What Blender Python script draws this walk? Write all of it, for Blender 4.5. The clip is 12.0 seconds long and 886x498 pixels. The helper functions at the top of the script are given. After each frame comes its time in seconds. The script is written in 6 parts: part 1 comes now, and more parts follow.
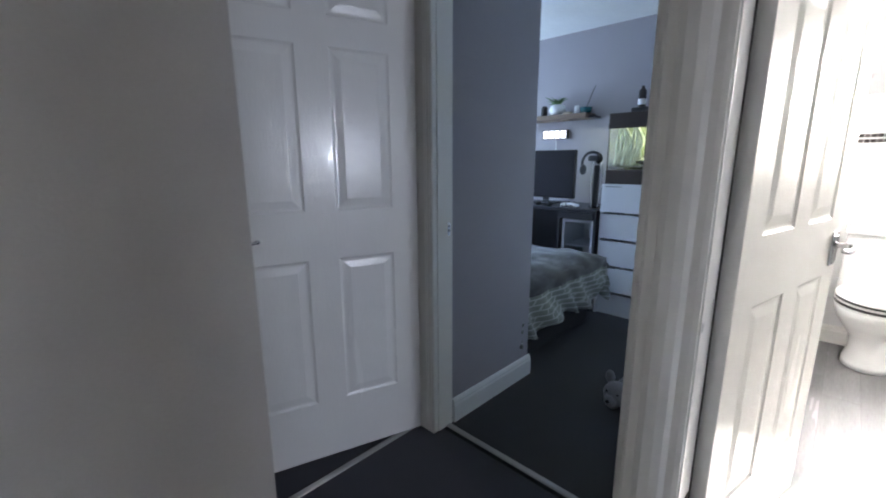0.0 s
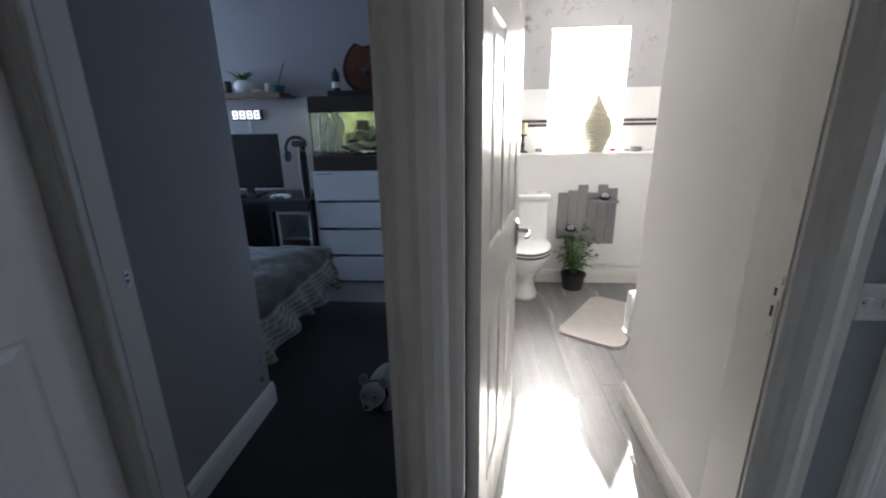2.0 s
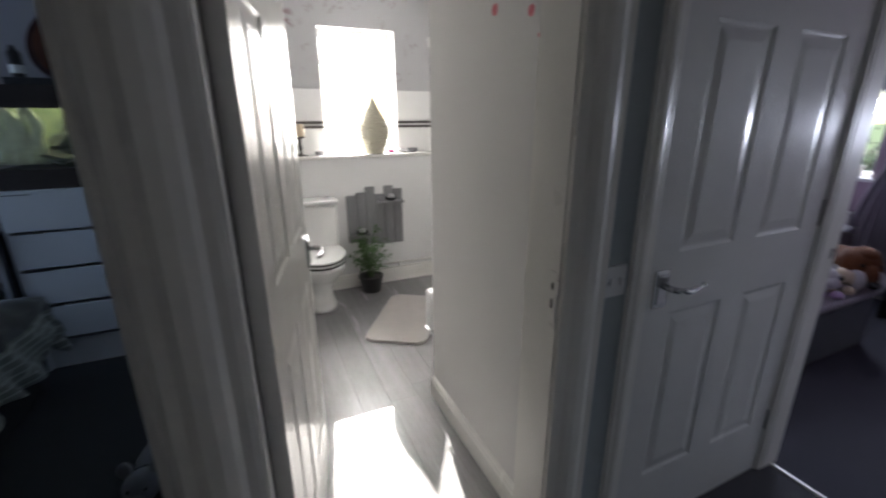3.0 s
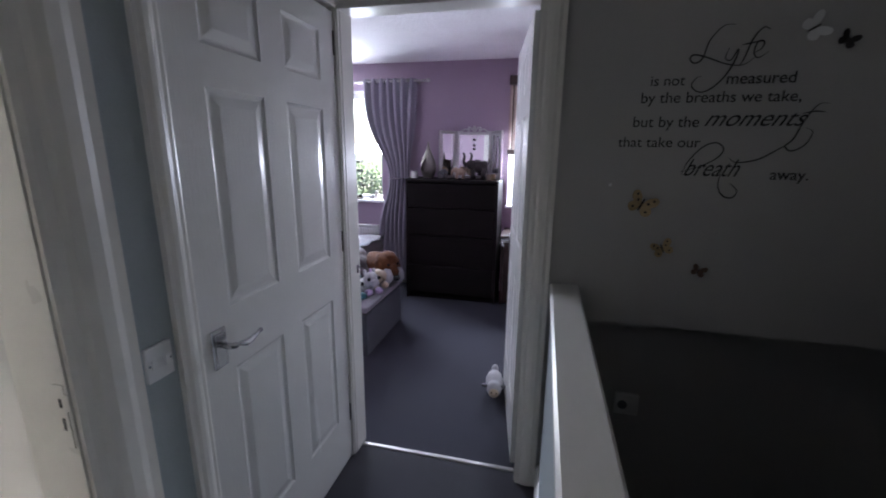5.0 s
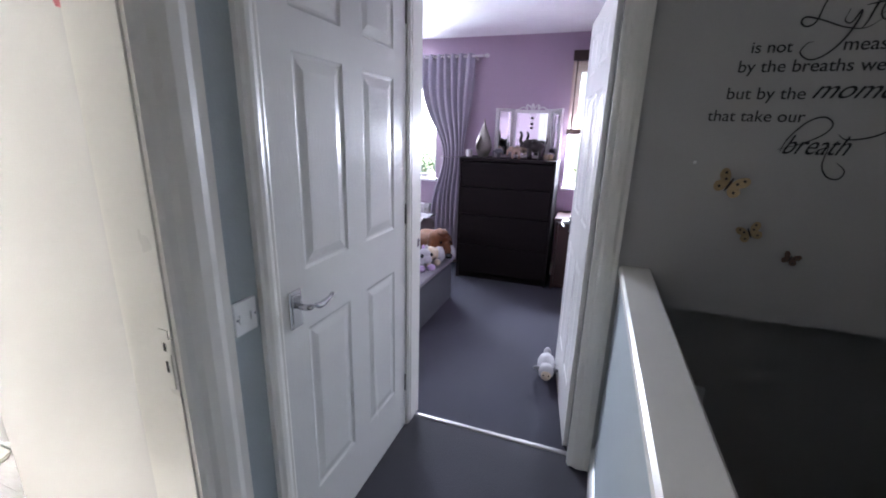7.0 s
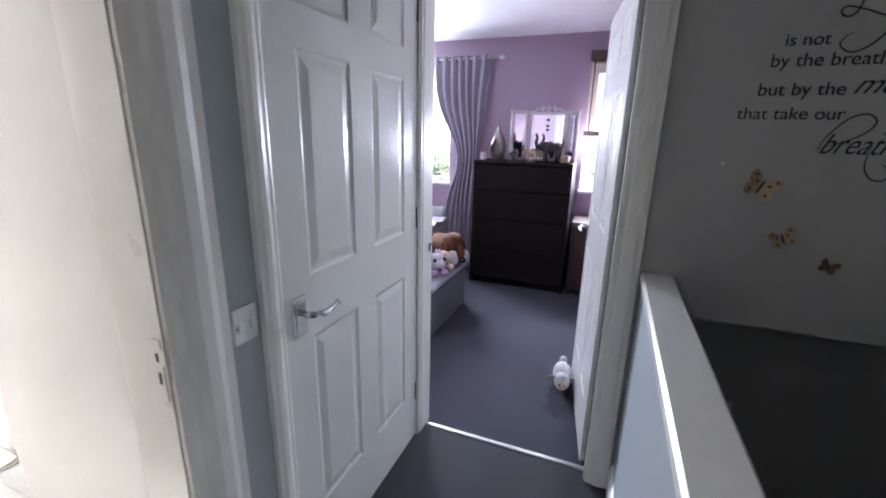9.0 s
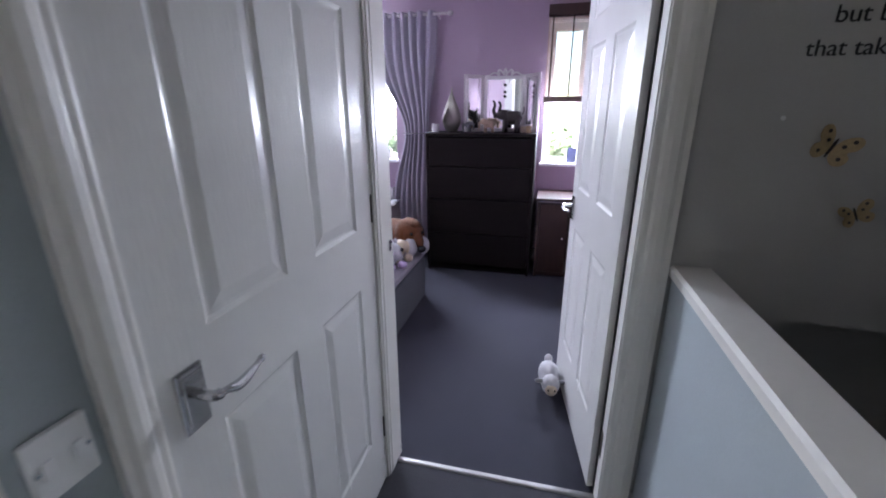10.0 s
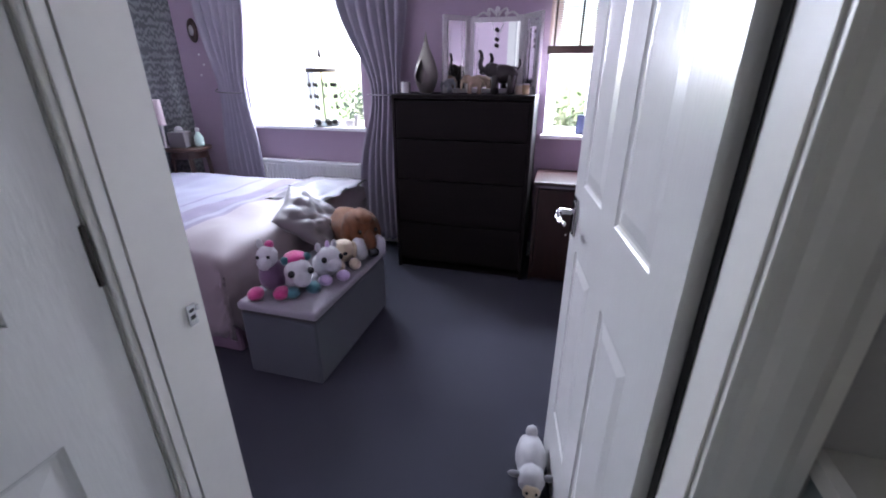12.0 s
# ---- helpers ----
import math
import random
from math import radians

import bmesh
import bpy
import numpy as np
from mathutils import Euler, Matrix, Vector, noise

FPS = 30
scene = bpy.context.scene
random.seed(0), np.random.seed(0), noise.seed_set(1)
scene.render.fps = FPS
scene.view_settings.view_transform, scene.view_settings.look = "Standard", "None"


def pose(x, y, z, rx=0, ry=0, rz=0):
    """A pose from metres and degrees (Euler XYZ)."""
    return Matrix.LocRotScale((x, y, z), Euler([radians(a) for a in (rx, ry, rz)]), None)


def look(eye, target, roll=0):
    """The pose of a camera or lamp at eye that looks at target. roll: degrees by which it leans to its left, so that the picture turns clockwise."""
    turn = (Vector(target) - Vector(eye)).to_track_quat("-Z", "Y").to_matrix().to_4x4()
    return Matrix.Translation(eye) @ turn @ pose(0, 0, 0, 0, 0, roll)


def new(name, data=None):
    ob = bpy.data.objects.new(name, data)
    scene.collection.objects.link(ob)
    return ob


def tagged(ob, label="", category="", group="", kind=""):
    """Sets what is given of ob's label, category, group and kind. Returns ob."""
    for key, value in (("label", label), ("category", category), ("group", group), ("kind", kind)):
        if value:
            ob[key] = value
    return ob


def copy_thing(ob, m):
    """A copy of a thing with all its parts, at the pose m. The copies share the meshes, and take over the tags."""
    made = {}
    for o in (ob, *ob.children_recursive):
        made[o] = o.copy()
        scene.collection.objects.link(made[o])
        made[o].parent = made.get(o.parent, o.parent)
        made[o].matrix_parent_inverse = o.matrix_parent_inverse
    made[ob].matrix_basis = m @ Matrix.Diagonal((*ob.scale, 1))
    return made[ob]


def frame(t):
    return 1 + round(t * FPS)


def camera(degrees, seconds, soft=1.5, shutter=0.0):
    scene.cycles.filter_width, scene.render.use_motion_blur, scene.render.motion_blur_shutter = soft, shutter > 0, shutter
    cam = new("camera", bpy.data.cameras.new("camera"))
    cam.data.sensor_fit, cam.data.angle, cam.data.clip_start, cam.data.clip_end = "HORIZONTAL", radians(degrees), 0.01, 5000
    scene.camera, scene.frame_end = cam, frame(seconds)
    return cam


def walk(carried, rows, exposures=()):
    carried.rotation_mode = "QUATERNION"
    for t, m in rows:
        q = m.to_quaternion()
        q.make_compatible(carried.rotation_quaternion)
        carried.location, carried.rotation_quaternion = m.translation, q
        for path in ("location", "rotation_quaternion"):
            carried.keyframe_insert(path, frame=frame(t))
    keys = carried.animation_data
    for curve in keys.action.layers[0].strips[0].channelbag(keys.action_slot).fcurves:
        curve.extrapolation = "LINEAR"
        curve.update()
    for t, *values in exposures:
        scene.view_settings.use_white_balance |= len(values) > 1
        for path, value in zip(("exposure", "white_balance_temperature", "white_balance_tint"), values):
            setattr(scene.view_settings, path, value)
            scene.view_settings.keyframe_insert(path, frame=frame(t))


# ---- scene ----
cam = camera(93.6, 12.0, soft=1.9, shutter=0.3)
PATH = [
    (0, (0.488, 0.148, 1.219), (1.894, 1.51, 0.808), -0.2),
    (0.5, (0.563, 0.137, 1.207), (2.105, 1.348, 0.812), -0.5),
    (1, (0.61, 0.198, 1.24), (2.353, 1.087, 0.826), 0.5),
    (1.5, (0.623, 0.317, 1.335), (2.491, 0.742, 0.76), -0.7),
    (2, (0.687, 0.317, 1.361), (2.596, 0.479, 0.789), -1.0),
    (2.5, (0.762, 0.319, 1.381), (2.665, 0.12, 0.799), -0.4),
    (3, (0.828, 0.299, 1.388), (2.57, -0.485, 0.797), -0.3),
    (3.5, (0.847, 0.264, 1.39), (2.209, -1.06, 0.763), -0.5),
    (3.7, (0.844, 0.222, 1.404), (2.105, -1.211, 0.807), -0.7),
    (5.3, (0.713, 0.18, 1.469), (1.107, -1.728, 1.017), 0.8),
    (5.5, (0.723, 0.182, 1.467), (1.127, -1.724, 1.014), 0.8),
    (6, (0.732, 0.176, 1.462), (1.17, -1.718, 0.991), 1.1),
    (6.5, (0.759, 0.183, 1.441), (1.264, -1.68, 0.918), 1.3),
    (7, (0.808, 0.193, 1.43), (1.448, -1.623, 0.888), 1.6),
    (7.2, (0.814, 0.196, 1.426), (1.474, -1.612, 0.881), 1.8),
    (8.8, (0.819, 0.175, 1.426), (1.483, -1.636, 0.897), 1.6),
    (9, (0.816, 0.134, 1.42), (1.524, -1.66, 0.893), 1.3),
    (9.5, (0.881, -0.043, 1.383), (1.559, -1.834, 0.809), 2.0),
    (10, (1.033, -0.247, 1.371), (1.49, -2.09, 0.743), -0.2),
    (10.5, (1.043, -0.501, 1.349), (1.462, -2.333, 0.665), -0.3),
    (11, (0.974, -0.715, 1.339), (1.419, -2.522, 0.605), -1.2),
    (11.5, (0.979, -0.899, 1.318), (1.385, -2.711, 0.574), 0.4),
    (12, (0.961, -1.06, 1.311), (1.452, -2.839, 0.541), 0.1),
]
EXPOSURES = [(0, 3.95), (0.5, 3.95), (1.0, 3.6), (1.5, 3.25), (2.0, 2.7), (3.0, 2.05), (3.7, 1.75), (5.3, 3.3), (6.0, 3.62), (7.0, 3.98), (9.0, 3.98), (9.5, 3.8), (10.5, 3.58), (12, 3.32)]
LAMP = (10.8, 3.8, 6.4, 4.8)  # watts of sky light: mauve bedroom, its blind window, bathroom, dark bedroom
walk(cam, [(t, look(eye, target, roll)) for t, eye, target, roll in PATH], EXPOSURES)

# ---- world and sun ----
SUN_ELEV, SUN_AZ = 33.5, -11  # azimuth: degrees from +x towards +y, of where the sun stands
world = bpy.data.worlds.new("sky")
scene.world = world
world.use_nodes = True
wn = world.node_tree.nodes
sky = wn.new("ShaderNodeTexSky")
sky.sky_type, sky.sun_disc = "NISHITA", False
sky.sun_elevation, sky.sun_rotation = radians(SUN_ELEV), radians(90 - SUN_AZ)
wn["Background"].inputs["Strength"].default_value = 0.12
world.node_tree.links.new(sky.outputs[0], wn["Background"].inputs["Color"])
sun = new("sun", bpy.data.lights.new("sun", "SUN"))
sun.data.energy, sun.data.angle, sun.data.color = 5.0, radians(0.53), (1.0, 0.95, 0.88)
sdir = Vector((math.cos(radians(SUN_AZ)) * math.cos(radians(SUN_ELEV)), math.sin(radians(SUN_AZ)) * math.cos(radians(SUN_ELEV)), math.sin(radians(SUN_ELEV))))
sun.matrix_basis = look(sdir * 30, (0, 0, 0))


def window_lamp(name, at, facing, w, h, power):
    """The sky's light through a window's opening."""
    la = new(name, bpy.data.lights.new(name, "AREA"))
    la.data.shape, la.data.size, la.data.size_y = "RECTANGLE", w, h
    la.data.energy, la.data.color = power, (1.0, 0.975, 0.985)
    la.matrix_basis = look(at, Vector(at) + Vector(facing))
    return la


# ---- materials ----
def mat(name, color, rough=0.6, metal=0.0, vary=0.12, scale=6.0, grain=90.0, bump=0.15, stretch=(1, 1, 1), coat=0.0, spread=0.0, sheen=0.0, emit=0.0, rvary=0.08):
    """A surface with stains at one scale and grain at another, and fine relief."""
    m = bpy.data.materials.new(name)
    m.use_nodes = True
    n, l = m.node_tree.nodes, m.node_tree.links
    b = n["Principled BSDF"]
    b.inputs["Roughness"].default_value, b.inputs["Metallic"].default_value = rough, metal
    b.inputs["Coat Weight"].default_value = coat
    b.inputs["Sheen Weight"].default_value = sheen
    tc, mp = n.new("ShaderNodeTexCoord"), n.new("ShaderNodeMapping")
    mp.inputs["Scale"].default_value = stretch
    l.new(tc.outputs["Object"], mp.inputs["Vector"])
    big, fine = n.new("ShaderNodeTexNoise"), n.new("ShaderNodeTexNoise")
    big.inputs["Scale"].default_value, fine.inputs["Scale"].default_value = scale, grain
    big.inputs["Detail"].default_value, fine.inputs["Detail"].default_value = 4, 3
    l.new(mp.outputs[0], big.inputs["Vector"]), l.new(mp.outputs[0], fine.inputs["Vector"])
    mix = n.new("ShaderNodeMix")
    mix.data_type, mix.inputs[0].default_value = "FLOAT", 0.45
    l.new(big.outputs[0], mix.inputs[2]), l.new(fine.outputs[0], mix.inputs[3])
    val = n.new("ShaderNodeMapRange")
    val.inputs[1].default_value, val.inputs[2].default_value = 0.3, 0.7
    val.inputs[3].default_value, val.inputs[4].default_value = 1 - vary, 1 + vary
    l.new(mix.outputs[0], val.inputs[0])
    hsv = n.new("ShaderNodeHueSaturation")
    hsv.inputs["Color"].default_value = (*color, 1)
    out = val.outputs[0]
    if spread:
        oi, mr, mul = n.new("ShaderNodeObjectInfo"), n.new("ShaderNodeMapRange"), n.new("ShaderNodeMath")
        mr.inputs[3].default_value, mr.inputs[4].default_value = 1 - spread, 1 + spread
        l.new(oi.outputs["Random"], mr.inputs[0])
        mul.operation = "MULTIPLY"
        l.new(val.outputs[0], mul.inputs[0]), l.new(mr.outputs[0], mul.inputs[1])
        out = mul.outputs[0]
    l.new(out, hsv.inputs["Value"])
    l.new(hsv.outputs[0], b.inputs["Base Color"])
    rr = n.new("ShaderNodeMapRange")
    rr.inputs[3].default_value, rr.inputs[4].default_value = max(0.02, rough - rvary), min(1, rough + rvary)
    l.new(big.outputs[0], rr.inputs[0]), l.new(rr.outputs[0], b.inputs["Roughness"])
    if bump:
        bp = n.new("ShaderNodeBump")
        bp.inputs["Strength"].default_value, bp.inputs["Distance"].default_value = bump, 0.004
        l.new(fine.outputs[0], bp.inputs["Height"]), l.new(bp.outputs[0], b.inputs["Normal"])
    if emit:
        l.new(hsv.outputs[0], b.inputs["Emission Color"])
        b.inputs["Emission Strength"].default_value = emit
    return m


M = {}
M["wall_grey"] = mat("grey_wall_paint", (0.48, 0.47, 0.455), 0.75, vary=0.04, scale=2, grain=160, bump=0.12)
M["wall_blue"] = mat("blue_grey_wall_paint", (0.42, 0.47, 0.49), 0.75, vary=0.04, scale=2, grain=160, bump=0.12)
M["wall_bed1"] = mat("slate_wall_paint", (0.35, 0.33, 0.35), 0.8, vary=0.05, scale=2, grain=160, bump=0.12)
M["wall_pink"] = mat("mauve_wall_paint", (0.37, 0.282, 0.355), 0.8, vary=0.05, scale=2, grain=160, bump=0.12)
M["wall_white"] = mat("white_wall_paint", (0.70, 0.69, 0.68), 0.7, vary=0.03, scale=2, grain=160, bump=0.1)
M["ceiling"] = mat("textured_ceiling_white", (0.84, 0.84, 0.83), 0.9, vary=0.05, scale=5, grain=45, bump=0.6)
M["gloss"] = mat("white_gloss_wood_paint", (0.85, 0.84, 0.81), 0.25, vary=0.015, scale=2, grain=60, bump=0.12, stretch=(3, 3, 0.5), coat=0.1, rvary=0.06)
M["trim"] = mat("cream_gloss_trim_paint", (0.87, 0.845, 0.79), 0.33, vary=0.02, scale=1.5, grain=60, bump=0.02, coat=0.1, rvary=0.02)
M["lining"] = mat("yellowed_gloss_paint", (0.80, 0.785, 0.745), 0.30, vary=0.02, scale=4, grain=70, bump=0.06)
M["carpet"] = mat("charcoal_carpet", (0.034, 0.033, 0.045), 0.95, vary=0.28, scale=3, grain=420, bump=1.0, sheen=0.15)
M["carpet_bed1"] = mat("dark_carpet", (0.022, 0.022, 0.026), 0.95, vary=0.28, scale=3, grain=420, bump=1.0, sheen=0.1)
M["carpet_bed2"] = mat("slate_purple_carpet", (0.022, 0.0225, 0.0385), 0.95, vary=0.25, scale=2.2, grain=420, bump=1.0, sheen=0.1)
M["metal_strip"] = mat("brushed_threshold_metal", (0.42, 0.41, 0.40), 0.42, 0.9, vary=0.1, grain=200, bump=0.1)
M["chrome"] = mat("chrome", (0.58, 0.58, 0.59), 0.16, 1.0, vary=0.04, bump=0.0, rvary=0.04)
M["hinge"] = mat("dull_brass_hinge", (0.07, 0.06, 0.05), 0.5, 0.5, vary=0.2, bump=0.1)
M["plastic_white"] = mat("white_plastic", (0.80, 0.80, 0.79), 0.35, vary=0.02, bump=0.02)
M["black"] = mat("black_lettering", (0.012, 0.012, 0.013), 0.55, vary=0.1, bump=0.05)
M["gold"] = mat("aged_gold_wood", (0.46, 0.34, 0.19), 0.5, 0.2, vary=0.25, scale=30, grain=200, bump=0.3)
M["upvc"] = mat("white_window_plastic", (0.82, 0.82, 0.82), 0.3, vary=0.02, bump=0.02)
M["dark_wood"] = mat("black_brown_veneer", (0.010, 0.0075, 0.007), 0.62, vary=0.3, scale=3, grain=60, bump=0.12, stretch=(1, 1, 9))
M["malm_white"] = mat("white_drawer_veneer", (0.72, 0.73, 0.76), 0.45, vary=0.03, scale=3, grain=90, bump=0.05)
M["dark_wood"].node_tree.nodes["Principled BSDF"].inputs["Specular IOR Level"].default_value = 0.15
# near-black, for shade in gaps and the unlit room; also soil and underlay
M["dark"] = mat("dark_shade_and_soil", (0.05, 0.05, 0.05), 0.9, vary=0.1)
# ---- building helpers ----
def part(name, bm, material, parent=None, label="", smooth=False):
    """Links a bmesh as one mesh object, under a thing or a part."""
    me = bpy.data.meshes.new(name)
    bmesh.ops.recalc_face_normals(bm, faces=bm.faces)
    if smooth:
        for f in bm.faces:
            f.smooth = True
    bm.to_mesh(me)
    bm.free()
    me.materials.append(material)
    ob = new(name, me)
    if parent is not None:
        ob.parent = parent
    if label:
        tagged(ob, label)
    return ob


def thing(name, m, label, category, group="", kind=""):
    """An Empty at a thing's base, which parents its parts."""
    ob = new(name)
    ob.empty_display_size = 0.05
    ob.matrix_basis = m if isinstance(m, Matrix) else pose(*m)
    return tagged(ob, label, category, group, kind)


def add_box(bm, x0, x1, y0, y1, z0, z1, bevel=0.0, seg=2, m=None):
    r = bmesh.ops.create_cube(bm, size=1)
    t = Matrix.Translation(((x0 + x1) / 2, (y0 + y1) / 2, (z0 + z1) / 2)) @ Matrix.Diagonal((abs(x1 - x0), abs(y1 - y0), abs(z1 - z0), 1))
    bmesh.ops.transform(bm, matrix=t, verts=r["verts"])
    vs = r["verts"]
    if bevel:
        es = list({e for v in vs for e in v.link_edges})
        out = bmesh.ops.bevel(bm, geom=es, offset=bevel, segments=seg, profile=0.5, affect="EDGES")
        vs = list({v for f in out["faces"] for v in f.verts} | {v for v in vs if v.is_valid})
    if m is not None:
        bmesh.ops.transform(bm, matrix=m, verts=vs)
    return bm


def box(x0, x1, y0, y1, z0, z1, bevel=0.0, seg=2, m=None):
    return add_box(bmesh.new(), x0, x1, y0, y1, z0, z1, bevel, seg, m)


def boxes(*rows, bevel=0.0):
    bm = bmesh.new()
    for r in rows:
        add_box(bm, *r, bevel=bevel)
    return bm


def lathe(profile, seg=24, m=None, bm=None):
    """A body turned round z from (radius, height) pairs."""
    bm = bm or bmesh.new()
    rings = []
    for r, z in profile:
        rings.append([bm.verts.new((r * math.cos(2 * math.pi * i / seg), r * math.sin(2 * math.pi * i / seg), z)) for i in range(seg)])
    for a, b in zip(rings, rings[1:]):
        for i in range(seg):
            j = (i + 1) % seg
            bm.faces.new((a[i], a[j], b[j], b[i]))
    bm.faces.new(rings[0]), bm.faces.new(list(reversed(rings[-1])))
    if m is not None:
        bmesh.ops.transform(bm, matrix=m, verts=[v for r in rings for v in r])
    return bm


def tube(points, radius, seg=8, bm=None):
    """A round bar along points; radius: a number, or one a point."""
    bm = bm or bmesh.new()
    pts = [Vector(p) for p in points]
    rad = radius if isinstance(radius, (list, tuple)) else [radius] * len(pts)
    rings, side = [], None
    for i, p in enumerate(pts):
        d = (pts[min(i + 1, len(pts) - 1)] - pts[max(i - 1, 0)]).normalized()
        if side is None:
            side = d.orthogonal().normalized()
        side = (side - d * side.dot(d)).normalized()
        up = d.cross(side)
        rings.append([bm.verts.new(p + rad[i] * (math.cos(a) * side + math.sin(a) * up)) for a in [2 * math.pi * k / seg for k in range(seg)]])
    for a, b in zip(rings, rings[1:]):
        for i in range(seg):
            j = (i + 1) % seg
            bm.faces.new((a[i], a[j], b[j], b[i]))
    bm.faces.new(rings[0]), bm.faces.new(list(reversed(rings[-1])))
    return bm


def spline(points, n=6):
    """Points of a smooth line through points."""
    p = [Vector(q) for q in points]
    p = [2 * p[0] - p[1]] + p + [2 * p[-1] - p[-2]]
    out = []
    for i in range(1, len(p) - 2):
        for k in range(n):
            t = k / n
            a, b, c, d = p[i - 1], p[i], p[i + 1], p[i + 2]
            out.append(0.5 * (2 * b + (c - a) * t + (2 * a - 5 * b + 4 * c - d) * t * t + (3 * b - a - 3 * c + d) * t ** 3))
    return out + [p[-2]]


def ball(cx, cy, cz, rx, ry, rz, rough=0.0, freq=20.0, sub=3, m=None, bm=None):
    """A soft rounded body with an uneven surface."""
    bm = bm or bmesh.new()
    r = bmesh.ops.create_icosphere(bm, subdivisions=sub, radius=1)
    for v in r["verts"]:
        k = 1 + rough * noise.noise(v.co * 2.2 + Vector((cx, cy, cz)) * freq)
        v.co = Vector((cx + v.co.x * rx * k, cy + v.co.y * ry * k, cz + v.co.z * rz * k))
    if m is not None:
        bmesh.ops.transform(bm, matrix=m, verts=r["verts"])
    return bm


def prism(outline, depth, axis="y", bm=None):
    """A flat outline of (a, b) pairs given a depth; axis: the way of its depth."""
    bm = bm or bmesh.new()
    put = {"y": lambda a, b, d: (a, d, b), "x": lambda a, b, d: (d, a, b), "z": lambda a, b, d: (a, b, d)}[axis]
    front = [bm.verts.new(put(a, b, 0)) for a, b in outline]
    back = [bm.verts.new(put(a, b, depth)) for a, b in outline]
    bm.faces.new(front), bm.faces.new(list(reversed(back)))
    for i in range(len(front)):
        j = (i + 1) % len(front)
        bm.faces.new((front[i], front[j], back[j], back[i]))
    return bm


def structure(name, bm, material, label, category="wall", parent=None):
    return tagged(part(name, bm, material, parent), label, category, kind="structure")


def sweep(profile, path, bm=None):
    """A moulding: (out, across) pairs of the section set along path rows of (point, out vector, across vector)."""
    bm = bm or bmesh.new()
    rings = [[bm.verts.new(Vector(p) + a * Vector(o) + b * Vector(c)) for a, b in profile] for p, o, c in path]
    n = len(profile)
    for a, b in zip(rings, rings[1:]):
        for i in range(n):
            j = (i + 1) % n
            bm.faces.new((a[i], a[j], b[j], b[i]))
    bm.faces.new(rings[0]), bm.faces.new(list(reversed(rings[-1])))
    return bm


# ---- structure ----
CEIL, HEAD = 2.34, 2.0  # ceiling and door-head heights
XE, XB, YN, YS = 1.56, 1.70, 1.40, -1.47  # wall faces: bathroom and cupboard, bedroom door, north, south

structure("floor", boxes((-0.5, 1.73, -0.2, 1.465, -0.2, 0), (0.57, 1.62, -1.53, -0.2, -0.2, 0)), M["carpet"], "charcoal carpet on the landing floor", "floor")
structure("floor_bedroom_1", boxes((1.76, 4.2, 0.47, 1.4, -0.2, 0), (2.4, 4.2, 1.4, 4.0, -0.2, 0)), M["carpet_bed1"], "near-black carpet on the bedroom floor", "floor")
structure("floor_bedroom_2", box(0.3, 4.4, -4.15, -1.53, -0.2, 0), M["carpet_bed2"], "slate-purple carpet on the bedroom floor", "floor")
structure("floor_stairwell", box(-3.5, 0.7, -1.95, -0.1, -2.7, -2.6), M["carpet"], "dark carpet at the foot of the stairwell", "floor")
structure("ceiling", box(-3.5, 4.8, -4.5, 4.2, CEIL, CEIL + 0.12), M["ceiling"], "white textured ceiling over all the rooms", "ceiling")

# landing
structure("wall_north", boxes((0.8, 0.845, YN, YN + 0.1, 0, CEIL), (0.845, 1.70, YN, YN + 0.1, HEAD + 0.03, CEIL)), M["wall_grey"], "grey painted wall round the ajar door")
structure("wall_northwest", boxes((-0.6, 0.8, 0.97, 1.5, 0, CEIL)), M["wall_grey"], "plain grey painted wall with a sharp corner")
# unseen end wall, made white to throw light back onto the landing
structure("wall_west", box(-0.7, -0.6, -0.21, 1.5, -0.2, CEIL), M["wall_white"], "unseen white wall at the landing's end, added to bounce light")
structure("wall_south", boxes((-3.4, 0.53, YS - 0.1, YS, 0.815, CEIL), (0.53, 0.745, YS - 0.1, YS, -2.7, CEIL), (0.745, 1.575, YS - 0.1, YS, HEAD + 0.03, CEIL), (1.575, 1.68, YS - 0.1, YS, 0, CEIL)), M["wall_grey"], "grey painted wall with lettering above the stairwell")
# unseen shaft walls: long west run cuts bounced light, grey returns some
structure("wall_stairwell", boxes((-3.4, 0.57, -0.2, -0.1, -2.7, -0.2), (-3.4, -0.7, -0.2, -0.1, -0.2, CEIL), (-3.5, -3.4, -1.95, -0.1, -2.7, CEIL), (0.57, 0.67, YS, -0.1, -2.7, -0.2)), M["wall_grey"], "unseen grey walls enclosing the stairwell")
structure("wall_east", boxes((XE, XE + 0.1, 0.375, 0.47, 0, CEIL), (XE, XE + 0.1, -0.345, 0.375, HEAD + 0.03, CEIL), (XE, XE + 0.1, -0.604, -0.345, 0, CEIL), (XE, XE + 0.1, YS, -0.604, HEAD + 0.03, CEIL)), M["wall_blue"], "blue-grey painted wall between the doors")
structure("wall_bedroom_door", boxes((XB, XB + 0.09, 0.47, 0.53, 0, CEIL), (XB, XB + 0.09, 0.53, 1.385, HEAD + 0.03, CEIL), (XB, XB + 0.06, 1.385, YN + 0.1, 0, CEIL)), M["wall_grey"], "grey wall over the bedroom doorway")

# lower wall set back so that it falls into shade below the edge
structure("wall_recess", boxes((-3.4, 0.63, -1.92, -1.82, -2.7, 0.90), (-3.4, 0.53, -1.82, YS - 0.1, 0.815, 0.90), (0.53, 0.63, -1.82, YS - 0.1, -2.7, 0.90)), M["wall_grey"], "grey stairwell wall set back to darken it below an edge")

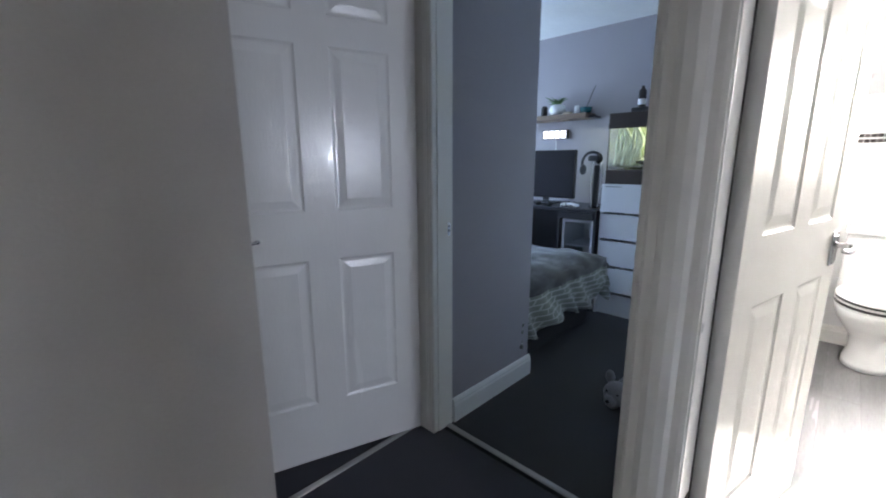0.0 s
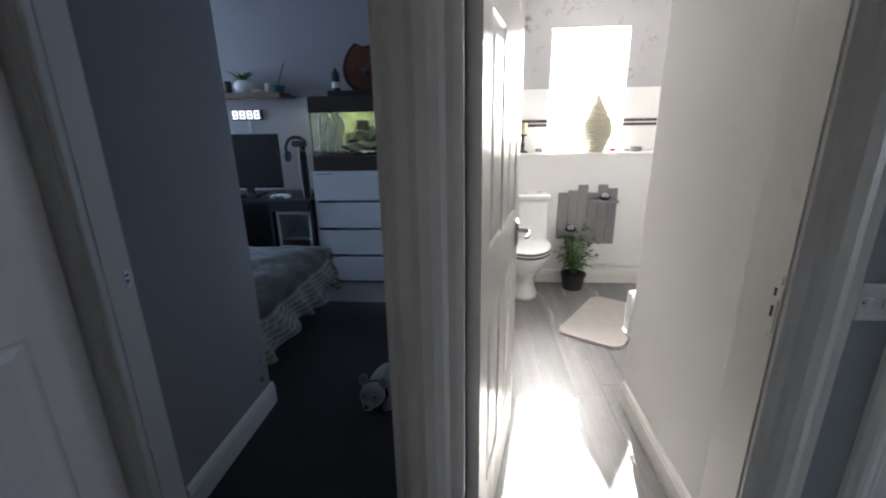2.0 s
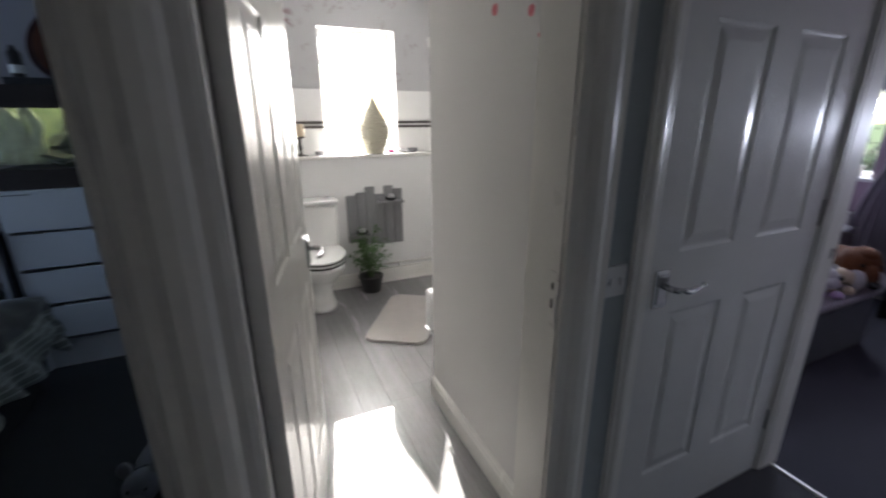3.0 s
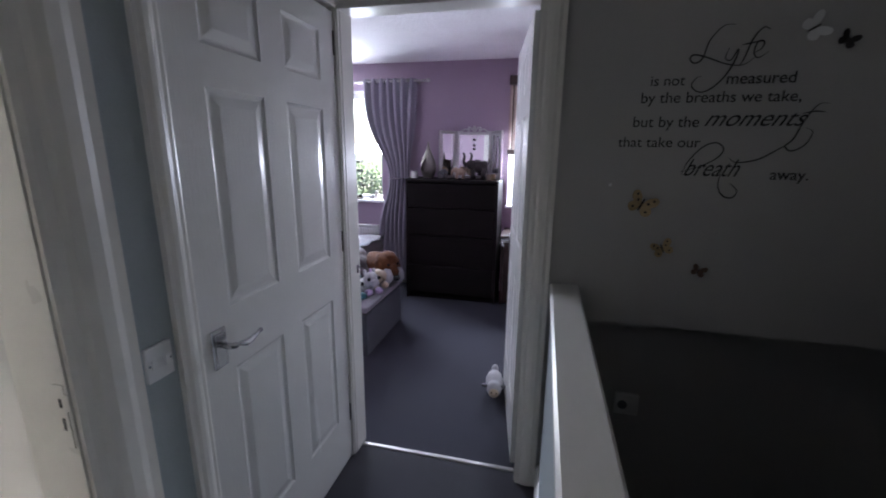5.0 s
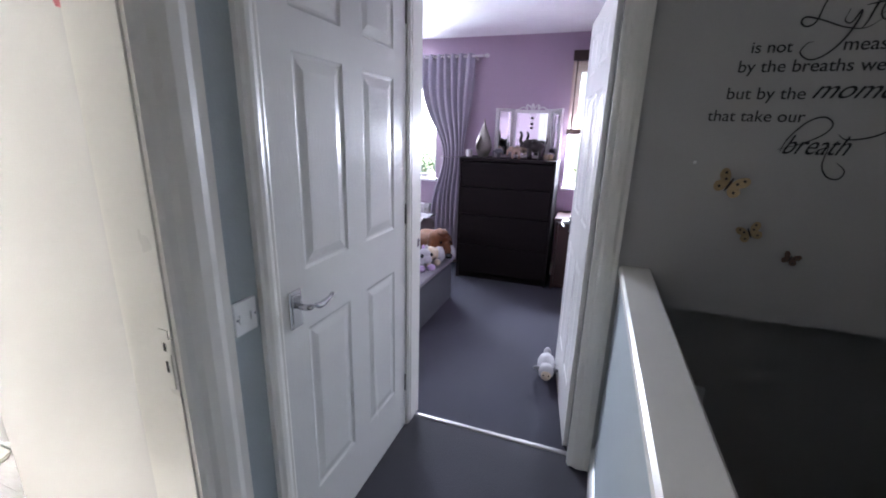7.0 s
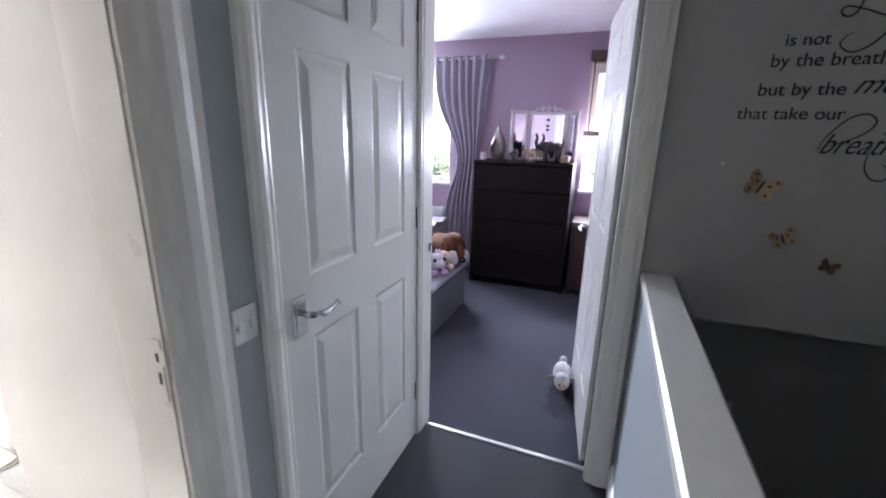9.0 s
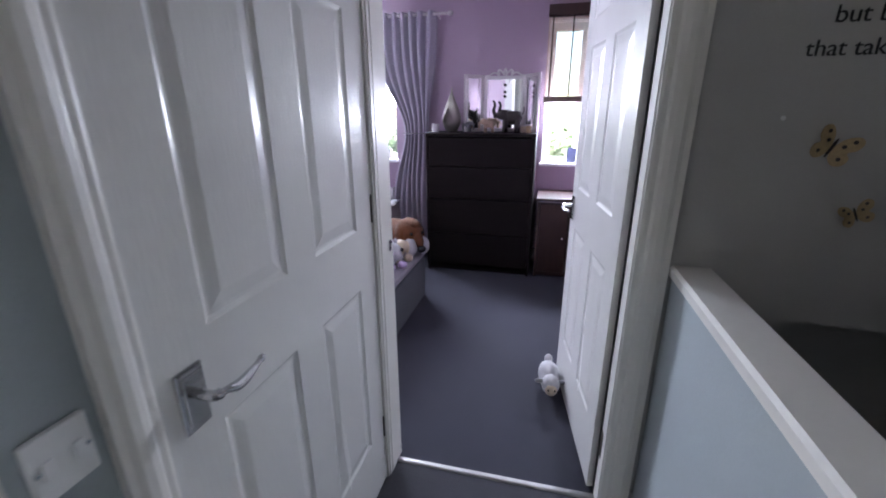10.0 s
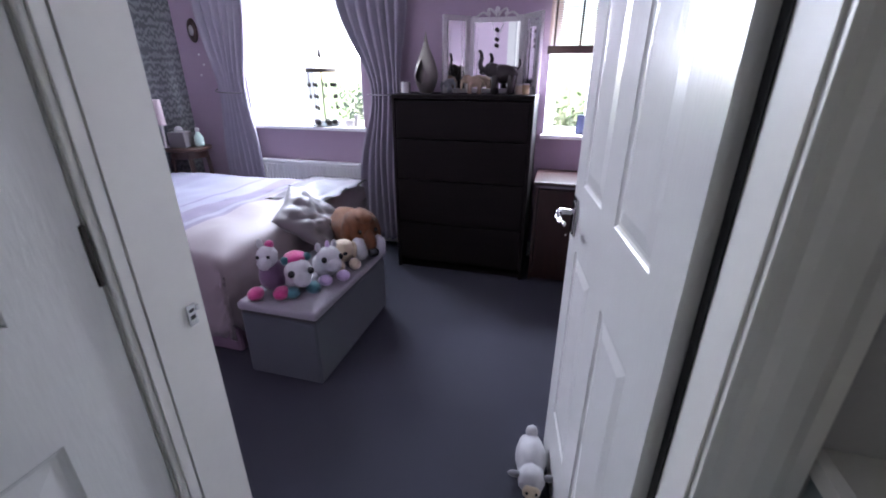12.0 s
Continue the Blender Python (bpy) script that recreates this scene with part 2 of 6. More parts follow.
# half wall along the stairwell
structure("wall_half", box(0.575, 0.665, YS, -0.12, -0.2, 0.925), M["wall_blue"], "low blue-grey wall guarding the stairwell")
cap = [(-0.055, 0), (-0.055, 0.022), (-0.047, 0.03), (0.047, 0.03), (0.055, 0.022), (0.055, 0)]
# unseen return wall and capping, added to keep light out of the stairwell
structure("wall_half_return", box(-0.6, 0.575, -0.21, -0.12, -0.2, 0.925), M["wall_blue"], "unseen low wall added to shade the stairwell")
structure("trim_cap_return", box(-0.6, 0.564, -0.22, -0.11, 0.927, 0.957, 0.006), M["trim"], "cream gloss capping on the low wall", "trim")
structure("trim_cap", sweep(cap, [((0.62, YS, 0.927), (1, 0, 0), (0, 0, 1)), ((0.62, -0.1, 0.927), (1, 0, 0), (0, 0, 1))]), M["trim"], "cream gloss capping on the low wall", "trim")

# bedroom 1
structure("wall_bed1_west", box(1.76, 2.44, 1.36, 1.50, 0, CEIL), M["wall_bed1"], "slate-grey painted wall just inside the bedroom")
structure("wall_bed1_west_2", boxes((2.36, 2.44, 1.5, 4.0, 0, CEIL)), M["wall_bed1"], "slate-grey painted wall beside the bed")
structure("wall_bed1_east", box(4.2, 4.5, 0.47, 4.1, -2.6, CEIL), M["wall_bed1"], "slate-grey painted wall behind the desk")
structure("wall_bed1_north", boxes((2.36, 2.75, 4.0, 4.3, -2.6, CEIL), (4.05, 4.5, 4.0, 4.3, -2.6, CEIL), (2.75, 4.05, 4.0, 4.3, -2.6, 0.9), (2.75, 4.05, 4.0, 4.3, 2.1, CEIL)), M["wall_bed1"], "slate-grey painted wall with a window")
structure("wall_bath_north", box(1.66, 4.6, 0.40, 0.47, 0, CEIL), M["wall_white"], "white partition wall beside the bathroom")

# bathroom
structure("wall_bath_stub", box(1.66, 2.56, -0.52, -0.425, 0, CEIL), M["wall_white"], "white painted short wall by the bathroom door")
structure("wall_bath_south", box(1.66, 4.6, -1.5, -1.4, 0, CEIL), M["wall_white"], "plain white bathroom wall")
structure("wall_cupboard", box(2.5, 2.56, -1.4, -0.5, 0, CEIL), M["wall_white"], "plain white wall behind the cupboard")
structure("wall_bath_east", boxes((4.42, 4.72, -1.5, -0.88, -2.6, CEIL), (4.42, 4.72, -0.27, 0.47, -2.6, CEIL), (4.42, 4.72, -0.88, -0.27, -2.6, 1.10), (4.42, 4.72, -0.88, -0.27, 2.08, CEIL)), M["wall_white"], "white bathroom wall round the window")

# bedroom 2
structure("wall_bed2_east", box(4.1, 4.4, -4.45, -1.5, -2.6, CEIL), M["wall_pink"], "mauve wall at the head of the bed")
structure("wall_bed2_west", box(0.66, 0.762, -4.15, -1.57, 0, CEIL), M["wall_pink"], "mauve wall behind the open door")
structure("wall_bed2_north", box(1.68, 4.4, -1.57, -1.5, 0, CEIL), M["wall_pink"], "mauve wall beside the doorway")
WZ0, WZ1 = 0.905, 2.08
structure("wall_bed2_south", boxes((0.2, 0.76, -4.45, -4.15, -2.6, CEIL), (1.09, 2.45, -4.45, -4.15, -2.6, CEIL), (3.47, 4.7, -4.45, -4.15, -2.6, CEIL),
                                   (0.76, 1.09, -4.45, -4.15, -2.6, WZ0), (2.45, 3.47, -4.45, -4.15, -2.6, WZ0),
                                   (0.76, 1.09, -4.45, -4.15, WZ1, CEIL), (2.45, 3.47, -4.45, -4.15, WZ1, CEIL)), M["wall_pink"], "mauve painted wall with two windows")
# plain unseen walls closing the room behind the ajar door; near-black for its darkness
structure("wall_room_north", boxes((0.7, 1.76, 2.6, 2.7, 0, CEIL), (0.7, 0.8, 1.5, 2.6, 0, CEIL), (1.76, 1.82, 1.5, 2.7, 0, CEIL)), M["dark"], "unseen plain wall coloured near-black for an unlit room")
structure("floor_room_north", box(0.7, 1.76, 1.465, 2.7, -0.2, 0), M["carpet"], "dark carpet behind the ajar door", "floor")

# ---- door frames ----
SECTION = [(0, 0), (0.010, 0), (0.012, 0.006), (0.012, 0.014), (0.017, 0.020), (0.020, 0.030), (0.020, 0.042), (0.016, 0.050), (0.016, 0.060), (0, 0.060)]


def door_frame(name, side, plane, depth, lo, hi, label, out=1, arch=(1, 1), lining=None, wide=1.5):
    """Lining of a doorway and the moulded architrave on its landing side. side: the axis along the wall; out: which way the landing lies."""
    t = 0.03
    d0, d1 = plane, plane - out * depth

    def P(a, d, z):
        return (a, d, z) if side == "x" else (d, a, z)

    bm = bmesh.new()
    for a0, a1, z0, z1 in ((lo - t, lo, 0, HEAD), (hi, hi + t, 0, HEAD), (lo - t, hi + t, HEAD, HEAD + t)):
        p, q = P(a0, min(d0, d1), z0), P(a1, max(d0, d1), z1)
        add_box(bm, p[0], q[0], p[1], q[1], p[2], q[2])
    fr = structure(name, bm, lining or M["trim"], label, "door frame")
    o = P(0, out, 0)
    ARCH = [(a, b * wide) for a, b in SECTION]
    along = P(1, 0, 0)
    dd = plane + out * 0.001
    for k, (a, s) in enumerate(((lo - 0.004, -1), (hi + 0.004, 1))):
        if arch[k]:
            c = Vector(along) * s
            part("architrave", sweep(ARCH, [(P(a, dd, 0), o, c), (P(a, dd, HEAD), o, c + Vector((0, 0, 1)))]), M["trim"], fr, smooth=False)
    c0, c1 = Vector((0, 0, 1)) - Vector(along), Vector((0, 0, 1)) + Vector(along)
    part("architrave", sweep(ARCH, [(P(lo - 0.004, dd, HEAD), o, c0), (P(hi + 0.004, dd, HEAD), o, c1)]), M["trim"], fr)
    return fr


frame_bath = door_frame("door_frame_1", "y", 1.535, 0.13, -0.313, 0.345, "cream gloss frame of the bathroom doorway", -1, lining=M["lining"], wide=2.1)
part("backing", boxes((1.536, XE, -0.43, -0.344, 0, HEAD + 0.09), (1.536, XE, 0.376, 0.46, 0, HEAD + 0.09), (1.536, XE, -0.344, 0.376, HEAD + 0.031, HEAD + 0.09)), M["trim"], frame_bath)
structure("trim_pillar", box(1.575, 1.698, 0.44, 0.478, 0, HEAD + 0.09), M["trim"], "cream boarding between two doorways", "trim")
frame_bed1 = door_frame("door_frame_2", "y", XB, 0.09, 0.56, 1.352, "cream gloss frame of the dark bedroom doorway", -1, arch=(1, 0), wide=1.3)
frame_north = door_frame("door_frame_3", "x", YN, 0.10, 0.872, 1.672, "cream gloss frame of the ajar door", -1, arch=(0, 0), wide=0.42)
part("corner_post", box(1.6735, 1.6992, 1.3545, 1.3992, 0, HEAD + 0.02, 0.003), M["trim"], frame_north)
for y0, y1 in ((1.3575, 1.366), (1.370, 1.382), (1.386, 1.396)):
    part("corner_bead", box(1.6695, 1.6734, y0, y1, 0, HEAD + 0.02, 0.0018), M["trim"], frame_north)
frame_cup = door_frame("door_frame_4", "y", XE, 0.10, -1.435, -0.634, "cream gloss frame of the closed cupboard door", -1, arch=(0, 1), wide=1.15)
frame_bed2 = door_frame("door_frame_5", "x", YS, 0.10, 0.775, 1.545, "cream gloss frame of the mauve bedroom doorway", 1, arch=(1, 0))
part("corner_post", box(1.5505, 1.5594, -1.4695, -1.4365, 0, HEAD, 0.003, 2), M["trim"], frame_bed2)
part("corner_bead", box(1.5462, 1.5503, -1.4675, -1.4475, 0, HEAD, 0.0015), M["trim"], frame_bed2)
# black strip stands in for the shade between leaf and frame
part("door_gap_shade", box(0.7756, 0.7775, -1.5685, -1.545, 0, HEAD), mat("black_bedroom_gap_shade", (0.012, 0.011, 0.011), 0.9, vary=0.2), frame_bed2, "black strip standing for the shade in the door gap")

# threshold strips
strip = [(-0.014, 0), (-0.012, 0.004), (-0.006, 0.007), (0.006, 0.007), (0.012, 0.004), (0.014, 0)]
structure("trim_threshold", sweep(strip, [((1.765, 0.56, 0.0), (1, 0, 0), (0, 0, 1)), ((1.765, 1.352, 0.0), (1, 0, 0), (0, 0, 1))]), M["metal_strip"], "silver carpet bar under the bedroom door", "threshold")
structure("trim_threshold_2", sweep(strip, [((0.872, 1.465, 0.0), (0, 1, 0), (0, 0, 1)), ((1.672, 1.465, 0.0), (0, 1, 0), (0, 0, 1))]), M["metal_strip"], "silver carpet bar under the ajar door", "threshold")
structure("trim_threshold_3", sweep(strip, [((0.775, -1.53, 0.0), (0, 1, 0), (0, 0, 1)), ((1.545, -1.53, 0.0), (0, 1, 0), (0, 0, 1))]), M["metal_strip"], "silver carpet bar in the mauve bedroom doorway", "threshold")

# skirting boards
SK = [(0, 0), (0.016, 0), (0.016, 0.085), (0.012, 0.095), (0.013, 0.102), (0.007, 0.115), (0, 0.12)]


def skirting(name, a, b, out, label="white moulded skirting board along the wall"):
    return structure(name, sweep(SK, [(a, out, (0, 0, 1)), (b, out, (0, 0, 1))]), M["gloss"], label, "skirting board")


skirting("baseboard", (1.80, 1.36, 0), (2.456, 1.36, 0), (0, -1, 0))
skirting("baseboard_2", (1.67, -0.425, 0), (2.56, -0.425, 0), (0, 1, 0))
skirting("baseboard_3", (1.68, 0.40, 0), (4.24, 0.40, 0), (0, -1, 0))
skirting("baseboard_4", (4.24, 0.40, 0), (4.24, -1.4, 0), (-1, 0, 0))
skirting("baseboard_5", (0.762, -4.15, 0), (4.1, -4.15, 0), (0, 1, 0))
skirting("baseboard_6", (0.665, YS, 0), (0.665, -0.12, 0), (1, 0, 0))
skirting("baseboard_7", (-0.5, 0.97, 0), (0.8, 0.97, 0), (0, -1, 0))
skirting("baseboard_8", (XE, -0.555, 0), (XE, -0.45, 0), (-1, 0, 0))


# ---- doors ----
def door_leaf(w, h=1.975, t=0.038):
    """A six-panel moulded leaf, hinge edge at x = 0, thickness along y, bottom at z = 0."""
    st, mid = 0.110, 0.115
    pw = (w - 2 * st - mid) / 2
    xs = [0, st, st + pw, st + pw + mid, w - st, w]
    zs = [0, 0.250, 0.845, 1.03, 1.61, 1.71, 1.885, h]
    bm = bmesh.new()
    for y, s in ((t / 2, 1), (-t / 2, -1)):
        for i in range(5):
            for j in range(7):
                x0, x1, z0, z1 = xs[i], xs[i + 1], zs[j], zs[j + 1]
                if i in (1, 3) and j in (1, 3, 5):
                    rings = []
                    for ins, d in ((0, 0), (0.004, 0.0025), (0.010, 0.0048), (0.017, 0.0048), (0.042, 0.0008), (0.045, 0.0005)):
                        rings.append([bm.verts.new((a, y - s * d, b)) for a, b in ((x0 + ins, z0 + ins), (x1 - ins, z0 + ins), (x1 - ins, z1 - ins), (x0 + ins, z1 - ins))])
                    for p, q in zip(rings, rings[1:]):
                        for k in range(4):
                            bm.faces.new((p[k], p[(k + 1) % 4], q[(k + 1) % 4], q[k]))
                    bm.faces.new(rings[-1])
                else:
                    bm.faces.new([bm.verts.new(v) for v in ((x0, y, z0), (x1, y, z0), (x1, y, z1), (x0, y, z1))])
    bmesh.ops.remove_doubles(bm, verts=bm.verts, dist=1e-5)
    edge = [(0, 0), (w, 0), (w, h), (0, h)]
    for (a, b), (c, d) in zip(edge, edge[1:] + edge[:1]):
        bm.faces.new([bm.verts.new(v) for v in ((a, -t / 2, b), (c, -t / 2, d), (c, t / 2, d), (a, t / 2, b))])
    bmesh.ops.remove_doubles(bm, verts=bm.verts, dist=1e-5)
    return bm


def lever_set(parent, x, y, z, s, toward):
    """Back plate and scrolled lever on a leaf's face. s: the face's way along y; toward: the lever's way along x."""
    hd = part("door_handle", add_box(bmesh.new(), x - 0.026, x + 0.026, y, y + s * 0.007, z - 0.056, z + 0.056, 0.003), M["chrome"], parent, "chrome lever handle on a long plate")
    part("plate_panel", box(x - 0.017, x + 0.017, y + s * 0.007, y + s * 0.010, z - 0.044, z + 0.044, 0.0015), M["chrome"], hd)
    lv = spline([(x, y + s * 0.008, z + 0.012), (x, y + s * 0.045, z + 0.012), (x + toward * 0.02, y + s * 0.055, z + 0.012), (x + toward * 0.045, y + s * 0.055, z + 0.004), (x + toward * 0.08, y + s * 0.052, z + 0.006), (x + toward * 0.105, y + s * 0.05, z + 0.011)])
    n = len(lv)
    part("lever", tube(lv, [0.009 if i < 10 else 0.0055 + 0.004 * max(0, math.sin(6.3 * i / n - 2.2)) for i in range(n)], 10), M["chrome"], hd, smooth=True)
    part("lever_tip", ball(x + toward * 0.110, y + s * 0.05, z + 0.012, 0.010, 0.006, 0.008, sub=2), M["chrome"], hd, smooth=True)
    return hd


def door(name, m, w, label, faces=(1, -1), hinges=(), hs=1):
    d = thing(name, m, label, "door", kind="structure")
    part("leaf", door_leaf(w), M["gloss"], d)
    for s in faces:
        lever_set(d, w - 0.054, s * 0.019, 0.929, s, -1)
    for z in hinges:
        part("hinge", box(-0.0025, 0.0045, hs * 0.017, hs * 0.0235, z - 0.045, z + 0.045, 0.002), M["hinge"], d, "dull metal hinge")
    return d


def along(x, y, ang, z=0.008):
    """Pose of a leaf hinged at x, y that runs towards ang degrees from +x."""
    return pose(x, y, z, 0, 0, ang)


door("door_1", along(1.668, 1.452, 180 - 18), 0.79, "white six-panel door standing ajar on the landing", faces=(1, -1))
door("door_2", along(1.655, 0.325, -12), 0.755, "white six-panel bathroom door standing open", hinges=(0.25, 1.80), hs=1)
door("door_3", along(XE + 0.018, -1.432, 90), 0.795, "closed white six-panel cupboard door with a chrome handle", hinges=(0.24, 1.075, 1.865), hs=1, faces=(1,))
door("door_4", along(0.780, -1.573, -90 + 8.0), 0.755, "white six-panel door open into the mauve bedroom", hinges=(0.25, 1.85), hs=-1)
# ---- mauve bedroom ----
M["fabric_grey"] = mat("grey_woven_fabric", (0.065, 0.076, 0.09), 0.9, vary=0.18, scale=8, grain=350, bump=0.8, sheen=0.2)
M["lid_pad"] = mat("pale_grey_padded_fabric", (0.27, 0.25, 0.28), 0.85, vary=0.1, scale=8, grain=300, bump=0.6, sheen=0.2)
M["curtain"] = mat("silver_lilac_satin", (0.31, 0.28, 0.34), 0.5, vary=0.08, scale=5, grain=240, bump=0.2, stretch=(1, 1, 0.1), sheen=0.3)
M["silver_satin"] = mat("silver_satin", (0.125, 0.108, 0.115), 0.5, vary=0.08, scale=6, grain=200, bump=0.15, sheen=0.3)
M["throw"] = mat("pale_silver_satin", (0.17, 0.16, 0.18), 0.36, vary=0.1, scale=6, grain=200, bump=0.15, sheen=0.2)
M["divan"] = mat("dusky_pink_divan_fabric", (0.20, 0.13, 0.18), 0.9, vary=0.12, scale=8, grain=300, bump=0.5)
M["brown_wood"] = mat("reddish_brown_wood", (0.038, 0.016, 0.012), 0.4, vary=0.3, scale=3, grain=60, bump=0.15, stretch=(8, 1, 1))
M["silver_frame"] = mat("silver_leaf_frame", (0.60, 0.58, 0.57), 0.35, 0.7, vary=0.15, scale=25, grain=150, bump=0.25)
M["mirror"] = mat("mirror_glass", (0.92, 0.92, 0.92), 0.02, 1.0, vary=0.01, bump=0.0, rvary=0.0)
M["vase_metal"] = mat("brushed_silver_ceramic", (0.22, 0.20, 0.18), 0.35, 0.8, vary=0.15, scale=10, grain=120, bump=0.1)
M["bronze"] = mat("dark_bronze_resin", (0.035, 0.028, 0.026), 0.4, 0.2, vary=0.25, scale=30, grain=150, bump=0.3)
M["tan_resin"] = mat("tan_resin", (0.42, 0.30, 0.22), 0.55, vary=0.2, scale=30, grain=150, bump=0.3)
M["bamboo"] = mat("woven_bamboo_slat", (0.52, 0.38, 0.29), 0.6, vary=0.3, scale=20, grain=120, bump=0.2, stretch=(0.2, 1, 6))
M["radiator"] = mat("white_radiator_enamel", (0.80, 0.80, 0.79), 0.35, vary=0.03, bump=0.03)
M["plush_white"] = mat("white_plush", (0.52, 0.51, 0.53), 0.95, vary=0.12, scale=20, grain=280, bump=1.0, sheen=0.4)
M["plush_brown"] = mat("brown_plush", (0.115, 0.036, 0.009), 0.95, vary=0.3, scale=20, grain=280, bump=1.0, sheen=0.05)
M["plush_cream"] = mat("cream_plush", (0.62, 0.50, 0.36), 0.95, vary=0.15, scale=20, grain=280, bump=1.0, sheen=0.4)
M["plush_purple"] = mat("purple_plush", (0.13, 0.07, 0.14), 0.95, vary=0.15, scale=20, grain=280, bump=1.0, sheen=0.4)
M["plush_lilac"] = mat("lilac_plush", (0.55, 0.40, 0.62), 0.95, vary=0.1, scale=20, grain=280, bump=1.0, sheen=0.4)
M["plush_pink"] = mat("hot_pink_plush", (0.50, 0.035, 0.19), 0.95, vary=0.1, scale=20, grain=280, bump=1.0, sheen=0.4)
M["plush_teal"] = mat("teal_plush", (0.04, 0.15, 0.18), 0.95, vary=0.1, scale=20, grain=280, bump=1.0, sheen=0.4)
M["plush_black"] = mat("black_glossy_eye", (0.01, 0.01, 0.012), 0.15, vary=0.02, bump=0.0)
M["plush_grey"] = mat("grey_plush", (0.20, 0.20, 0.215), 0.95, vary=0.15, scale=20, grain=280, bump=1.0, sheen=0.4)


def glass(name, rough=0.0, color=(0.95, 0.97, 0.97)):
    m = bpy.data.materials.new(name)
    m.use_nodes = True
    b = m.node_tree.nodes["Principled BSDF"]
    b.inputs["Base Color"].default_value = (*color, 1)
    b.inputs["Roughness"].default_value, b.inputs["Transmission Weight"].default_value, b.inputs["IOR"].default_value = rough, 1.0, 1.45
    return m


M["glass"] = glass("clear_window_glass")

# wallpaper of the bed-head wall: pale wavy lines on dark grey
wp = mat("damask_wallpaper", (0.2, 0.21, 0.22), 0.5, bump=0.1)
nn, ll = wp.node_tree.nodes, wp.node_tree.links
tc, wv, wr, nz, vm = nn.new("ShaderNodeTexCoord"), nn.new("ShaderNodeTexWave"), nn.new("ShaderNodeValToRGB"), nn.new("ShaderNodeTexNoise"), nn.new("ShaderNodeMapping")
vm.inputs["Scale"].default_value = (1, 3.0, 1.1)
ll.new(tc.outputs["Object"], vm.inputs[0]), ll.new(vm.outputs[0], wv.inputs["Vector"])
wv.inputs["Scale"].default_value, wv.inputs["Distortion"].default_value, wv.inputs["Detail"].default_value, wv.inputs["Detail Scale"].default_value = 5.0, 9.0, 5.0, 2.2
wv.bands_direction = "Z"
wr.color_ramp.elements[0].position, wr.color_ramp.elements[0].color = 0.3, (0.085, 0.09, 0.095, 1)
wr.color_ramp.elements[1].position, wr.color_ramp.elements[1].color = 0.75, (0.20, 0.205, 0.21, 1)
ll.new(wv.outputs[0], wr.inputs[0]), ll.new(wr.outputs[0], nn["Principled BSDF"].inputs["Base Color"])
M["damask"] = wp
structure("wall_bed2_paper", box(4.088, 4.1, -4.15, -1.57, 0.0, CEIL), M["damask"], "dark and silver swirled wallpaper behind the bed", "wallpaper")

# bedding: white far end, lilac bands, cream foot
bd = mat("striped_satin_bedding", (0.7, 0.66, 0.7), 0.62, bump=0.12, sheen=0.2)
nn, ll = bd.node_tree.nodes, bd.node_tree.links
tc, sx, rp = nn.new("ShaderNodeTexCoord"), nn.new("ShaderNodeSeparateXYZ"), nn.new("ShaderNodeValToRGB")
mr = nn.new("ShaderNodeMapRange")
mr.inputs[1].default_value, mr.inputs[2].default_value = 0.0, 1.9
ll.new(tc.outputs["Object"], sx.inputs[0]), ll.new(sx.outputs[0], mr.inputs[0]), ll.new(mr.outputs[0], rp.inputs[0])
rp.color_ramp.interpolation = "CONSTANT"
CREAM, LILAC, PALE = (0.26, 0.215, 0.225, 1), (0.13, 0.10, 0.165, 1), (0.22, 0.215, 0.285, 1)
stops = [(0.0, CREAM), (0.185, LILAC), (0.205, PALE), (0.225, LILAC), (0.30, PALE), (0.36, LILAC), (0.375, PALE)]
rp.color_ramp.elements[0].color = CREAM
rp.color_ramp.elements.remove(rp.color_ramp.elements[1])
for p, c in stops[1:]:
    rp.color_ramp.elements.new(p).color = c
ll.new(rp.outputs[0], nn["Principled BSDF"].inputs["Base Color"])
M["bedding"] = bd


